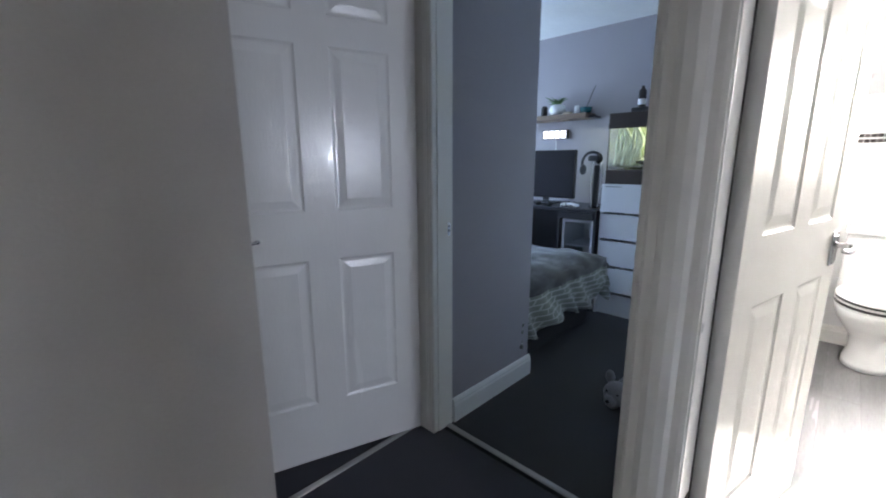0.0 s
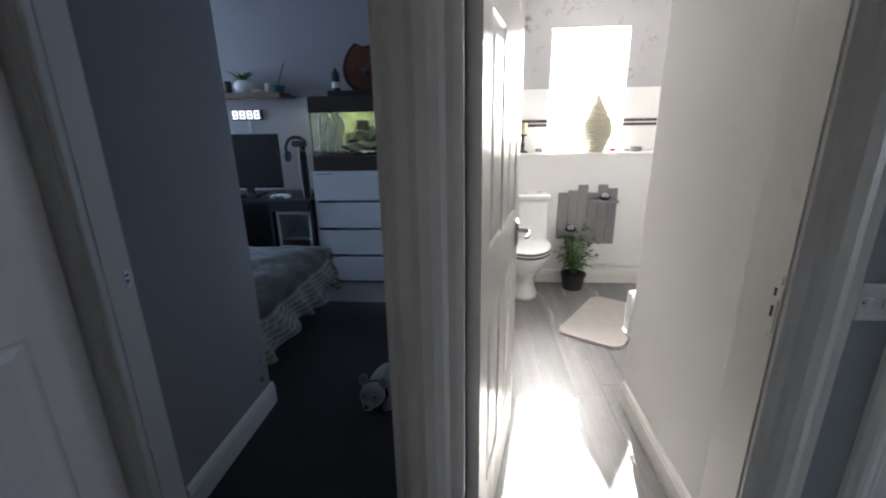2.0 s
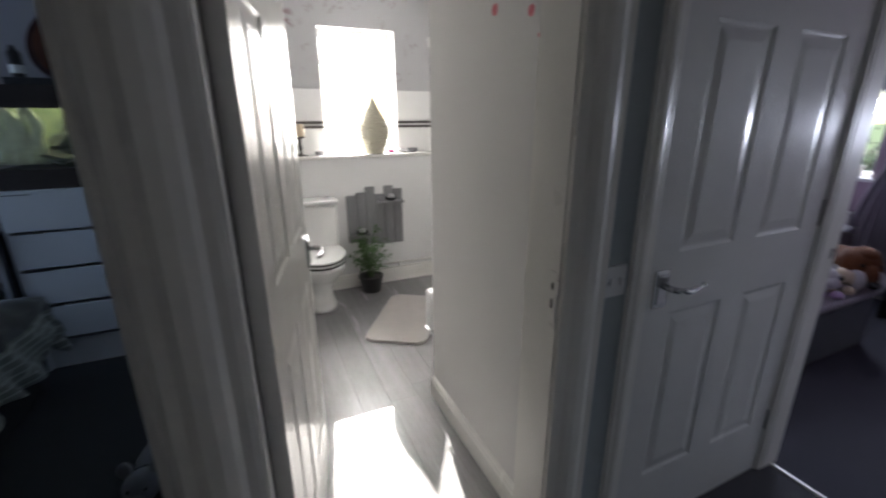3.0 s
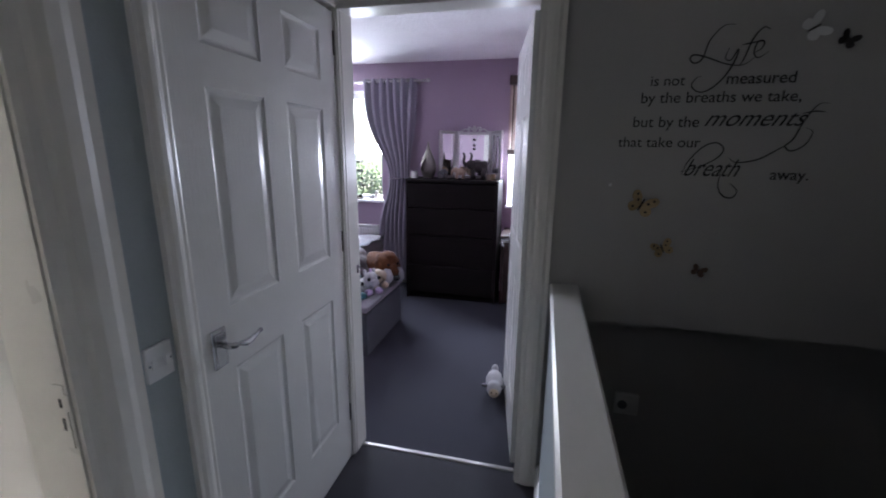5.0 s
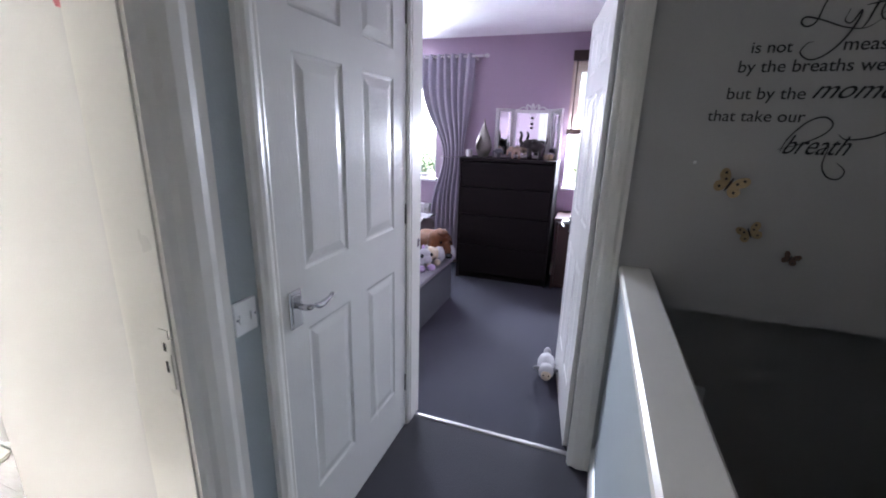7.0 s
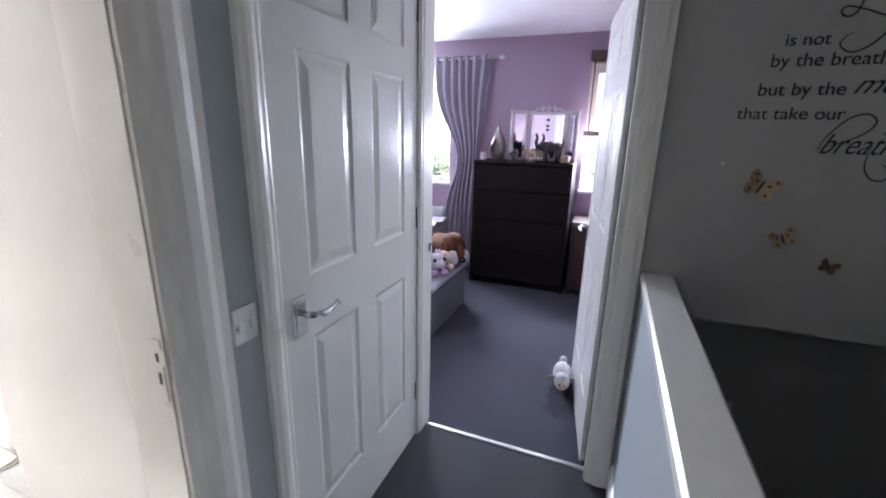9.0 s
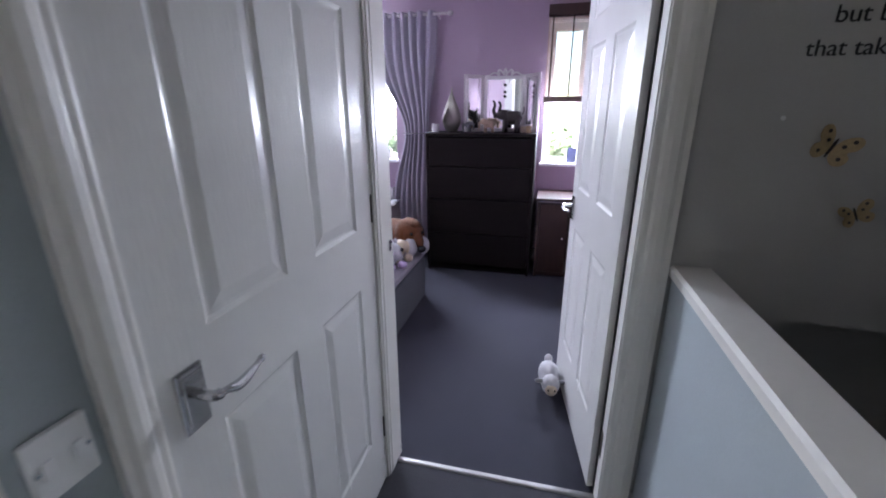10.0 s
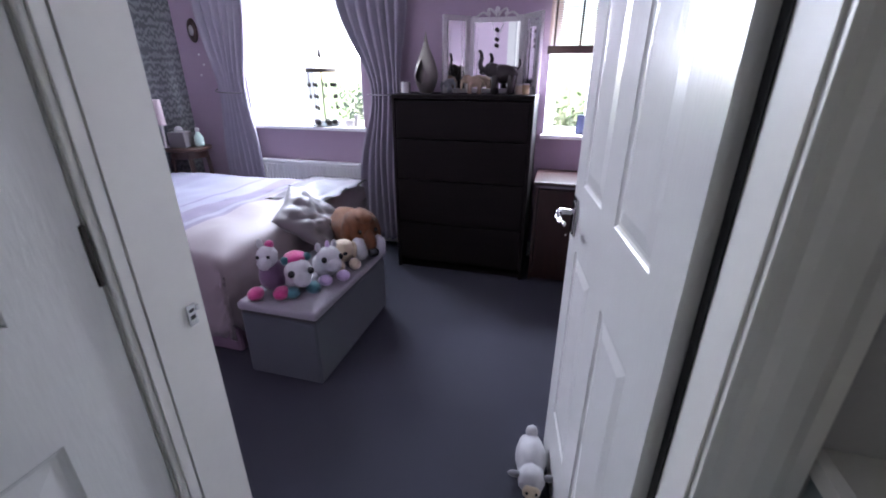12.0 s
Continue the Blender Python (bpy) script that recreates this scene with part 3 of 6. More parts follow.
def draped(x0, x1, y0, y1, top, hem, round_=0.07, nx=60, ny=50, folds=0.018, seed=0.0, sag=0.0, hem_wave=0.02):
    """A cloth that covers a bed's top and hangs down its sides: one sheet, folded."""
    bm = bmesh.new()
    lx, ly = x1 - x0, y1 - y0
    drop = top - hem
    us = [-drop + (lx + 2 * drop) * i / nx for i in range(nx + 1)]
    vs = [-drop + (ly + 2 * drop) * j / ny for j in range(ny + 1)]
    grid = []
    for u in us:
        row = []
        for v in vs:
            ou, ov = max(0, -u, u - lx), max(0, -v, v - ly)
            d = max(ou, ov)
            x, y = x0 + min(max(u, 0), lx), y0 + min(max(v, 0), ly)
            if ou and ov:
                d = math.hypot(ou, ov) * 0.75
            n1 = noise.noise(Vector((u * 3 + seed, v * 3, seed)))
            n2 = noise.noise(Vector((u * 9 + seed, v * 7, 3.0)))
            bulge = 0.02 + (0.5 * d / max(drop, 0.01)) * folds * 2 * math.sin((u + v) * 26 + 3 * n1)
            if ou:
                x += (-1 if u < 0 else 1) * (bulge + round_ * 0.3)
            if ov:
                y += (-1 if v < 0 else 1) * (bulge + round_ * 0.3)
            edge = min(min(u, lx - u), min(v, ly - v))
            fall = round_ * math.exp(-max(0, edge) / round_) * 0.5 if d == 0 else round_ * 0.5
            z = top - fall - d + folds * (n1 * 1.2 + n2 * 0.5) * (1 if d == 0 else 0.3) - (hem_wave * n1 if d > drop * 0.6 else 0) - sag * math.sin(math.pi * min(max(v / ly, 0), 1))
            row.append(bm.verts.new((x, y, max(z, 0.02))))
        grid.append(row)
    for i in range(nx):
        for j in range(ny):
            bm.faces.new((grid[i][j], grid[i + 1][j], grid[i + 1][j + 1], grid[i][j + 1]))
    return bm


def thick(ob, t):
    md = ob.modifiers.new("thick", "SOLIDIFY")
    md.thickness, md.offset = t, -1
    return ob


bed = thing("double_bed", (2.36, -3.12, 0), "made double bed with lilac-striped satin bedding", "bed")
part("base", box(0.03, 1.72, -0.66, 0.66, 0.02, 0.30, 0.02), M["divan"], bed, "dusky pink divan base")
part("mattress", box(0.02, 1.72, -0.68, 0.68, 0.30, 0.52, 0.05, 3), M["lid_pad"], bed)
dv = part("duvet", draped(0.03, 1.71, -0.69, 0.69, 0.60, 0.20, 0.09, folds=0.02, seed=2.0), M["bedding"], bed, "cream and lilac striped satin duvet", smooth=True)
thick(dv, 0.012)
part("headboard", box(1.68, 1.725, -0.72, 0.72, 0.3, 1.0, 0.02), M["fabric_grey"], bed)


def cushion(w, h, t, seed=0.0, n=22):
    """A filled cushion in the x-z plane, plump in the middle, pinched at the corners."""
    bm = bmesh.new()
    for s in (1, -1):
        g = []
        for i in range(n + 1):
            row = []
            for j in range(n + 1):
                u, v = 2 * i / n - 1, 2 * j / n - 1
                pin = 1 - 0.10 * (1 - abs(u)) * abs(v) ** 3
                pv = 1 - 0.10 * (1 - abs(v)) * abs(u) ** 3
                d = t / 2 * ((1 - u ** 2) * (1 - v ** 2)) ** 0.42
                d += (0.035 * noise.noise(Vector((u * 2.2 + seed, v * 2.8, s))) + 0.018 * noise.noise(Vector((u * 6 + seed, v * 5, s)))) * min(1, 2.5 * (1 - max(abs(u), abs(v))))
                row.append(bm.verts.new((u * w / 2 * pv, s * d, v * h / 2 * pin)))
            g.append(row)
        for i in range(n):
            for j in range(n):
                bm.faces.new((g[i][j], g[i + 1][j], g[i + 1][j + 1], g[i][j + 1]))
    bmesh.ops.remove_doubles(bm, verts=bm.verts, dist=1e-5)
    return bm


cu = part("cushion", cushion(0.40, 0.36, 0.13, 4.0), M["silver_satin"], smooth=True)
cu.matrix_basis = Matrix.Translation((2.31, -3.06, 0.55)) @ Matrix(((0, -0.64, 0.77), (1, 0, 0), (0, 0.77, 0.64))).to_4x4() @ pose(0, 0, 0, 0, 24, 0)
tagged(cu, "crumpled silver satin cushion leaning on the bed's foot", "cushion")
th = part("throw", draped(0, 0.34, -0.32, 0.22, 0.078, -0.26, 0.12, nx=60, ny=60, folds=0.02, seed=7.0, hem_wave=0.03), M["throw"], smooth=True)
th.matrix_basis = pose(2.388, -3.49, 0.572)
tagged(th, "folded grey satin throw over the bed's corner", "throw")

# storage ottoman at the foot of the bed
ot = thing("storage_ottoman", (2.08, -2.75, 0), "grey fabric storage ottoman with a padded lid", "ottoman")
part("body", box(-0.19, 0.19, -0.375, 0.375, 0.005, 0.325, 0.012, 3), M["fabric_grey"], ot)
# dark block fills the gap in place of its shade
part("rim", box(-0.183, 0.183, -0.368, 0.368, 0.325, 0.343), M["dark"], ot, "dark block standing for the shade under the lid")
part("lid", box(-0.205, 0.195, -0.385, 0.385, 0.343, 0.385, 0.016, 3), M["lid_pad"], ot, "pale padded lid")


def plush(name, rows, mats, m, label, category="soft toy"):
    """A soft toy as one mesh: rows of material index, centre and radii."""
    bm = bmesh.new()
    for k, *c in rows:
        start = len(bm.faces)
        ball(*c[:6], rough=0.10 if k != len(mats) - 1 else 0.0, freq=9, sub=3 if max(c[3:6]) > 0.03 else 2, bm=bm)
        bm.faces.ensure_lookup_table()
        for f in bm.faces[start:]:
            f.material_index = k
    ob = part(name, bm, M[mats[0]], smooth=True)
    for q in mats[1:]:
        ob.data.materials.append(M[q])
    ob.matrix_basis = m
    return tagged(ob, label, category, group="soft toys on the ottoman" if name != "door_stop" else "")


Z = 0.383
# each toy looks along -y of its own; turned about z to face the room
plush("plush_dog", [(0, 0, 0.16, 0.10, 0.12, 0.20, 0.10), (0, 0, 0.02, 0.15, 0.10, 0.11, 0.10), (0, -0.075, 0.02, 0.12, 0.04, 0.055, 0.085), (0, 0.075, 0.02, 0.12, 0.04, 0.055, 0.085),
                    (0, 0, -0.08, 0.115, 0.035, 0.06, 0.06), (1, -0.052, -0.07, 0.075, 0.045, 0.05, 0.06), (1, 0.052, -0.07, 0.075, 0.045, 0.05, 0.06), (0, 0, -0.02, 0.22, 0.05, 0.07, 0.035),
                    (2, 0, -0.13, 0.072, 0.032, 0.025, 0.024), (2, -0.045, -0.075, 0.165, 0.012, 0.01, 0.012), (2, 0.045, -0.075, 0.165, 0.012, 0.01, 0.012)],
      ("plush_brown", "plush_white", "plush_black"), pose(1.955, -3.0, Z, 0, 0, 226) @ Matrix.Diagonal((0.95, 1.2, 1.05, 1)), "large brown and white plush dog lying on the ottoman")
plush("plush_puppy", [(0, 0, 0.05, 0.06, 0.06, 0.09, 0.055), (0, 0, -0.03, 0.10, 0.055, 0.055, 0.05), (0, -0.05, -0.03, 0.09, 0.02, 0.03, 0.045), (0, 0.05, -0.03, 0.09, 0.02, 0.03, 0.045),
                      (0, -0.035, -0.08, 0.03, 0.03, 0.04, 0.028), (0, 0.045, -0.08, 0.03, 0.03, 0.04, 0.028), (1, 0, -0.085, 0.095, 0.012, 0.01, 0.01)],
      ("plush_cream", "plush_black"), pose(2.0, -2.86, Z, 0, 0, 215), "small cream plush puppy on the ottoman")
plush("plush_unicorn", [(0, 0, 0.04, 0.055, 0.06, 0.075, 0.055), (0, 0, -0.03, 0.115, 0.058, 0.06, 0.06), (0, 0, -0.085, 0.10, 0.035, 0.035, 0.032), (1, -0.045, -0.07, 0.025, 0.032, 0.035, 0.026), (1, 0.045, -0.07, 0.025, 0.032, 0.035, 0.026),
                        (1, 0, -0.02, 0.178, 0.011, 0.011, 0.028), (0, -0.04, 0, 0.17, 0.014, 0.012, 0.024), (0, 0.04, 0, 0.17, 0.014, 0.012, 0.024), (2, -0.04, -0.07, 0.128, 0.014, 0.012, 0.016), (2, 0.04, -0.07, 0.128, 0.014, 0.012, 0.016)],
      ("plush_white", "plush_lilac", "plush_black"), pose(2.0, -2.70, Z, 0, 0, 232), "white plush unicorn with lilac feet on the ottoman")
plush("plush_unicorn", [(0, 0, 0.05, 0.06, 0.065, 0.085, 0.06), (0, 0, -0.035, 0.105, 0.062, 0.062, 0.058), (0, 0, -0.09, 0.09, 0.038, 0.038, 0.034), (1, -0.045, -0.06, 0.022, 0.034, 0.04, 0.026), (1, 0.05, -0.06, 0.022, 0.034, 0.04, 0.026),
                        (2, 0, 0.015, 0.155, 0.05, 0.055, 0.03), (1, -0.05, -0.01, 0.16, 0.018, 0.014, 0.022), (1, 0.05, -0.01, 0.16, 0.018, 0.014, 0.022), (3, -0.042, -0.08, 0.12, 0.016, 0.014, 0.018), (3, 0.042, -0.08, 0.12, 0.016, 0.014, 0.018)],
      ("plush_white", "plush_teal", "plush_pink", "plush_black"), pose(2.07, -2.55, Z, 0, 0, 228), "white plush toy with teal hooves and pink mane")
plush("plush_pony", [(0, 0, 0.02, 0.075, 0.065, 0.06, 0.08), (1, 0, -0.02, 0.185, 0.045, 0.05, 0.05), (1, 0, -0.065, 0.17, 0.03, 0.03, 0.03), (2, -0.055, -0.075, 0.03, 0.036, 0.045, 0.028), (2, 0.055, -0.075, 0.03, 0.036, 0.045, 0.028),
                     (1, -0.03, 0.0, 0.24, 0.014, 0.012, 0.025), (2, 0.01, 0.0, 0.235, 0.02, 0.02, 0.02), (3, 0.02, -0.065, 0.20, 0.008, 0.007, 0.009), (3, -0.025, -0.065, 0.20, 0.008, 0.007, 0.009)],
      ("plush_purple", "plush_white", "plush_pink", "plush_black"), pose(2.17, -2.50, Z, 0, 0, 200), "purple plush pony with pink feet sitting up")
plush("door_stop", [(0, 0, 0.05, 0.075, 0.052, 0.085, 0.07), (0, 0, -0.04, 0.085, 0.045, 0.045, 0.05), (1, 0, -0.075, 0.075, 0.03, 0.02, 0.032), (2, -0.055, -0.04, 0.10, 0.024, 0.01, 0.013), (2, 0.055, -0.04, 0.10, 0.024, 0.01, 0.013),
                    (0, 0, 0.11, 0.13, 0.022, 0.022, 0.03), (3, -0.015, -0.092, 0.085, 0.005, 0.004, 0.006), (3, 0.015, -0.092, 0.085, 0.005, 0.004, 0.006)],
      ("plush_white", "plush_cream", "plush_grey", "plush_black"), pose(0.942, -2.12, 0, 0, 0, 185) @ Matrix.Diagonal((1.0, 1.05, 0.95, 1)), "white plush sheep doorstop on the carpet", "doorstop")

# tall chest of drawers
ch = thing("chest_of_drawers", (1.582, -4.13, 0), "tall black-brown chest of drawers, closed", "chest of drawers")
part("carcass", boxes((-0.45, -0.432, 0.0, 0.435, 0, 1.175), (0.432, 0.45, 0.0, 0.435, 0, 1.175), (-0.432, 0.432, 0.0, 0.02, 0.02, 1.175), (-0.432, 0.432, 0.02, 0.40, 0.03, 0.06)), M["dark_wood"], ch)
part("top", box(-0.452, 0.452, 0, 0.442, 1.176, 1.202, 0.003), M["dark_wood"], ch)
for z0, z1 in ((0.065, 0.348), (0.354, 0.655), (0.661, 0.925), (0.931, 1.165)):
    part("drawer", box(-0.429, 0.429, 0.03, 0.437, z0, z1, 0.004), M["dark_wood"], ch)
part("plinth", box(-0.432, 0.432, 0.36, 0.40, 0.0, 0.055), M["dark_wood"], ch)

# small cabinet beside it
cb = thing("small_cabinet", (0.835, -4.12, 0), "low reddish-brown wooden cabinet beside the chest", "cabinet")
part("carcass", boxes((-0.25, -0.23, 0, 0.40, 0, 0.655), (0.23, 0.25, 0, 0.40, 0, 0.655), (-0.23, 0.23, 0, 0.02, 0, 0.655), (-0.23, 0.23, 0.02, 0.40, 0.02, 0.05)), M["brown_wood"], cb)
part("top", box(-0.262, 0.262, 0, 0.425, 0.672, 0.695, 0.004), M["brown_wood"], cb)
part("inlay", box(-0.252, 0.252, 0.005, 0.412, 0.656, 0.671), M["lid_pad"], cb, "pale edge under the top")
for x0, x1 in ((-0.225, -0.003), (0.003, 0.225)):
    dr = part("door", box(x0, x1, 0.395, 0.412, 0.055, 0.645, 0.003), M["brown_wood"], cb)
    part("knob", ball(x1 - 0.03 if x0 < -0.1 else x0 + 0.03, 0.422, 0.36, 0.011, 0.011, 0.011, sub=2), M["chrome"], dr)

# triple dressing mirror
dm = thing("dressing_mirror", (1.428, -4.02, 1.203), "silver three-panel dressing mirror with a carved crest", "mirror")


def mirror_panel(w, z0, z1, m, parent):
    bm = bmesh.new()
    for a, b, c, d in ((-w / 2, -w / 2 + 0.028, z0, z1), (w / 2 - 0.028, w / 2, z0, z1), (-w / 2 + 0.028, w / 2 - 0.028, z0, z0 + 0.028), (-w / 2 + 0.028, w / 2 - 0.028, z1 - 0.028, z1)):
        add_box(bm, a, b, -0.012, 0.012, c, d, 0.004, m=None)
    bmesh.ops.transform(bm, matrix=m, verts=bm.verts)
    pn = part("panel_frame", bm, M["silver_frame"], parent)
    g = box(-w / 2 + 0.026, w / 2 - 0.026, -0.004, 0.003, z0 + 0.026, z1 - 0.026)
    bmesh.ops.transform(g, matrix=m, verts=g.verts)
    part("mirror_glass", g, M["mirror"], pn)
    for a, b, c, d in ((-w / 2 + 0.034, -w / 2 + 0.052, z0 + 0.034, z1 - 0.034), (w / 2 - 0.052, w / 2 - 0.034, z0 + 0.034, z1 - 0.034)):
        g = box(a, b, 0.003, 0.009, c, d, 0.002)
        bmesh.ops.transform(g, matrix=m, verts=g.verts)
        part("bevelled_strip", g, M["mirror"], pn)
    return pn


mirror_panel(0.35, 0.0, 0.45, pose(0, -0.02, 0), dm)
mirror_panel(0.19, 0.0, 0.46, pose(0.250, 0.052, 0, 0, 0, 40), dm)
mirror_panel(0.19, 0.0, 0.46, pose(-0.236, 0.068, 0, 0, 0, -52), dm)
crest = bmesh.new()
for s in (1, -1):
    tube(spline([(s * 0.005, -0.02, 0.455), (s * 0.03, -0.02, 0.485), (s * 0.055, -0.02, 0.495), (s * 0.06, -0.02, 0.475), (s * 0.045, -0.02, 0.47)], 5), 0.008, 6, crest)
    tube(spline([(s * 0.05, -0.02, 0.455), (s * 0.085, -0.02, 0.475), (s * 0.11, -0.02, 0.47), (s * 0.13, -0.02, 0.456), (s * 0.165, -0.02, 0.453)], 5), 0.007, 6, crest)
ball(0, -0.02, 0.49, 0.016, 0.012, 0.022, sub=2, bm=crest)
part("crest", crest, M["silver_frame"], dm, smooth=True)
nk = thing("necklace", (1.425, -4.022, 1.45), "thin necklace with dark beads hung on the mirror", "necklace")
part("chain", tube(spline([(-0.05, 0.004, 0.19), (-0.025, 0.006, 0.13), (0.0, 0.008, 0.09), (0.02, 0.006, 0.13), (0.035, 0.004, 0.19)]), 0.0014, 5), M["silver_frame"], nk)
for z in (0.13, 0.075, 0.04):
    part("bead", ball(0.0, 0.014, z, 0.011, 0.008, 0.012, sub=2), M["bronze"], nk)


def teardrop(parent):
    """A teardrop lantern with a drop-shaped opening on its front."""
    prof = [(0.045, 0.0), (0.05, 0.004), (0.068, 0.03), (0.086, 0.07), (0.092, 0.105), (0.086, 0.145), (0.070, 0.19), (0.050, 0.23), (0.032, 0.265), (0.018, 0.30), (0.009, 0.335), (0.004, 0.36)]
    prof = [(p.x, p.y) for p in spline([(r, z, 0) for r, z in prof], 4)]

    def in_drop(a, z):
        w = 0.75 * math.sqrt(max(0, (z - 0.06) / 0.035)) if z < 0.095 else 0.75 * (1 - (z - 0.095) / 0.115)
        return 0.06 < z < 0.21 and abs(a) < w

    seg = 64
    bm = bmesh.new()
    for scale, wall in ((1.0, 0), (0.93, 1)):
        rings = [[bm.verts.new((scale * r * math.sin(2 * math.pi * i / seg), 0.62 * scale * r * math.cos(2 * math.pi * i / seg), z)) for i in range(seg)] for r, z in prof]
        for (a, b), (r, z) in zip(zip(rings, rings[1:]), prof):
            for i in range(seg):
                ang = 2 * math.pi * (i + 0.5) / seg
                ang = ang if ang < math.pi else ang - 2 * math.pi
                if not in_drop(ang, z + 0.003):
                    bm.faces.new((a[i], a[(i + 1) % seg], b[(i + 1) % seg], b[i]))
        bm.faces.new(rings[0]), bm.faces.new(rings[-1])
    return part("body", bm, M["vase_metal"], parent, smooth=True)


tl = thing("teardrop_lantern", (1.853, -3.87, 1.203, 0, 0, -28), "silver teardrop candle lantern on the chest", "lantern")
teardrop(tl)
part("candle", lathe([(0.02, 0.012), (0.02, 0.05), (0.018, 0.052)], 16), M["plush_cream"], tl, "cream tealight inside")


def elephant(m, s, mt, label, raised=True):
    """An elephant figurine as one mesh, facing +x."""
    bm = ball(0, 0, 0.115, 0.085, 0.05, 0.055, 0.08, sub=3)
    ball(0.085, 0, 0.14, 0.042, 0.036, 0.042, 0.06, bm=bm)
    for x, y in ((0.05, 0.026), (0.05, -0.026), (-0.05, 0.026), (-0.05, -0.026)):
        tube([(x, y, 0.11), (x + 0.004, y, 0.05), (x + 0.004, y, 0.0)], [0.026, 0.02, 0.023], 10, bm)
    trunk = [(0.115, 0, 0.14), (0.14, 0, 0.145), (0.15, 0, 0.175), (0.142, 0, 0.21), (0.15, 0, 0.24), (0.162, 0, 0.248)] if raised else [(0.115, 0, 0.135), (0.135, 0, 0.10), (0.138, 0, 0.06), (0.145, 0, 0.035)]
    tr = spline(trunk, 5)
    tube(tr, [0.02 - 0.013 * i / len(tr) for i in range(len(tr))], 10, bm)
    for s2 in (1, -1):
        ball(0.065, s2 * 0.045, 0.14, 0.03, 0.007, 0.04, sub=2, bm=bm)
        tube(spline([(0.11, s2 * 0.018, 0.12), (0.135, s2 * 0.022, 0.115), (0.15, s2 * 0.022, 0.13)], 4), 0.005, 6, bm)
    tail = spline([(-0.08, 0, 0.14), (-0.095, 0, 0.17), (-0.09, 0, 0.20)], 4) if raised else spline([(-0.082, 0, 0.13), (-0.095, 0, 0.09), (-0.093, 0, 0.06)], 4)
    tube(tail, 0.006, 6, bm)
    bmesh.ops.scale(bm, vec=(s, s, s), verts=bm.verts)
    ob = part("elephant_figurine", bm, mt, smooth=True)
    ob.matrix_basis = m
    return tagged(ob, label, "figurine")


elephant(pose(1.34, -3.84, 1.203), 1.0, M["bronze"], "dark bronze elephant figurine with a raised trunk")
elephant(pose(1.525, -3.86, 1.203, 0, 0, 8), 0.62, M["tan_resin"], "small tan elephant figurine on the chest", False)
elephant(pose(1.73, -3.92, 1.203, 0, 0, 160), 0.5, M["plush_grey"], "small grey elephant figurine by the mirror", False)
for x, y, r, h, mt, lab in ((1.20, -3.83, 0.022, 0.055, M["gold"], "amber glass candle jar on the chest"), (1.245, -3.87, 0.024, 0.05, M["plush_cream"], "cream candle jar on the chest"), (1.985, -3.84, 0.03, 0.06, M["silver_frame"], "small silver trinket pot on the chest")):
    cj = thing("candle_jar", (x, y, 1.203), lab, "candle")
    part("jar", lathe([(r * 0.9, 0), (r, 0.005), (r, h), (r * 0.92, h + 0.002)], 20), mt, cj, smooth=False)
    part("rim", lathe([(r * 1.02, h), (r * 1.05, h + 0.004), (r * 0.95, h + 0.008)], 20), M["silver_frame"], cj)


# windows
def window(name, x0, x1, z0, z1, y, label, mullions=(), transom=None):
    w = thing(name, ((x0 + x1) / 2, y, z0), label, "window", kind="structure")
    hw, h = (x1 - x0) / 2, z1 - z0
    part("window_frame", boxes((-hw, -hw + 0.06, -0.035, 0.035, 0, h), (hw - 0.06, hw, -0.035, 0.035, 0, h), (-hw + 0.06, hw - 0.06, -0.035, 0.035, 0, 0.06), (-hw + 0.06, hw - 0.06, -0.035, 0.035, h - 0.06, h), bevel=0.005), M["upvc"], w)
    cuts = [-hw + 0.06] + [q - (x0 + x1) / 2 for q in mullions] + [hw - 0.06]
    for q in cuts[1:-1]:
        part("mullion", box(q - 0.035, q + 0.035, -0.032, 0.032, 0.06, h - 0.06, 0.005), M["upvc"], w)
    for a, b in zip(cuts, cuts[1:]):
        a2, b2 = a + (0.035 if a > cuts[0] else 0), b - (0.035 if b < cuts[-1] else 0)
        zz = [0.06, h - 0.06] if transom is None else [0.06, transom, h - 0.06]
        for c, d in zip(zz, zz[1:]):
            g = part("pane", box(a2, b2, -0.004, 0.004, c, d), M["glass"], w)
            g.visible_shadow = False
        if transom is not None:
            part("transom", box(a2, b2, -0.03, 0.03, transom - 0.025, transom + 0.025, 0.004), M["upvc"], w)
    return w


structure("trim_reveal", boxes((2.45, 2.456, -4.302, -4.151, WZ0 + 0.026, WZ1), (3.464, 3.47, -4.302, -4.151, WZ0 + 0.026, WZ1), (2.456, 3.464, -4.302, -4.151, WZ1 - 0.006, WZ1)), M["upvc"], "white plaster lining of the window opening", "window reveal")
structure("trim_reveal_2", boxes((0.763, 0.769, -4.302, -4.151, WZ0 + 0.026, WZ1), (1.084, 1.09, -4.302, -4.151, WZ0 + 0.026, WZ1), (0.769, 1.084, -4.302, -4.151, WZ1 - 0.006, WZ1)), M["upvc"], "white plaster lining of the window opening", "window reveal")
w1 = window("window_1", 2.45, 3.47, WZ0, WZ1, -4.34, "white window over the radiator, bright sky outside", mullions=(2.99,))
part("window_sill", box(-0.53, 0.53, 0.035, 0.225, -0.002, 0.026, 0.006), M["upvc"], w1)
w2 = window("window_2", 0.76, 1.09, WZ0, WZ1, -4.34, "white window behind a bamboo blind", transom=0.55)
part("window_sill", box(-0.17, 0.18, 0.035, 0.225, -0.002, 0.026, 0.006), M["upvc"], w2)
window_lamp("daylight_1", (2.96, -4.28, 1.72), (0, 1, -0.3), 0.9, 0.62, LAMP[0]).data.color = (0.75, 0.81, 1.0)
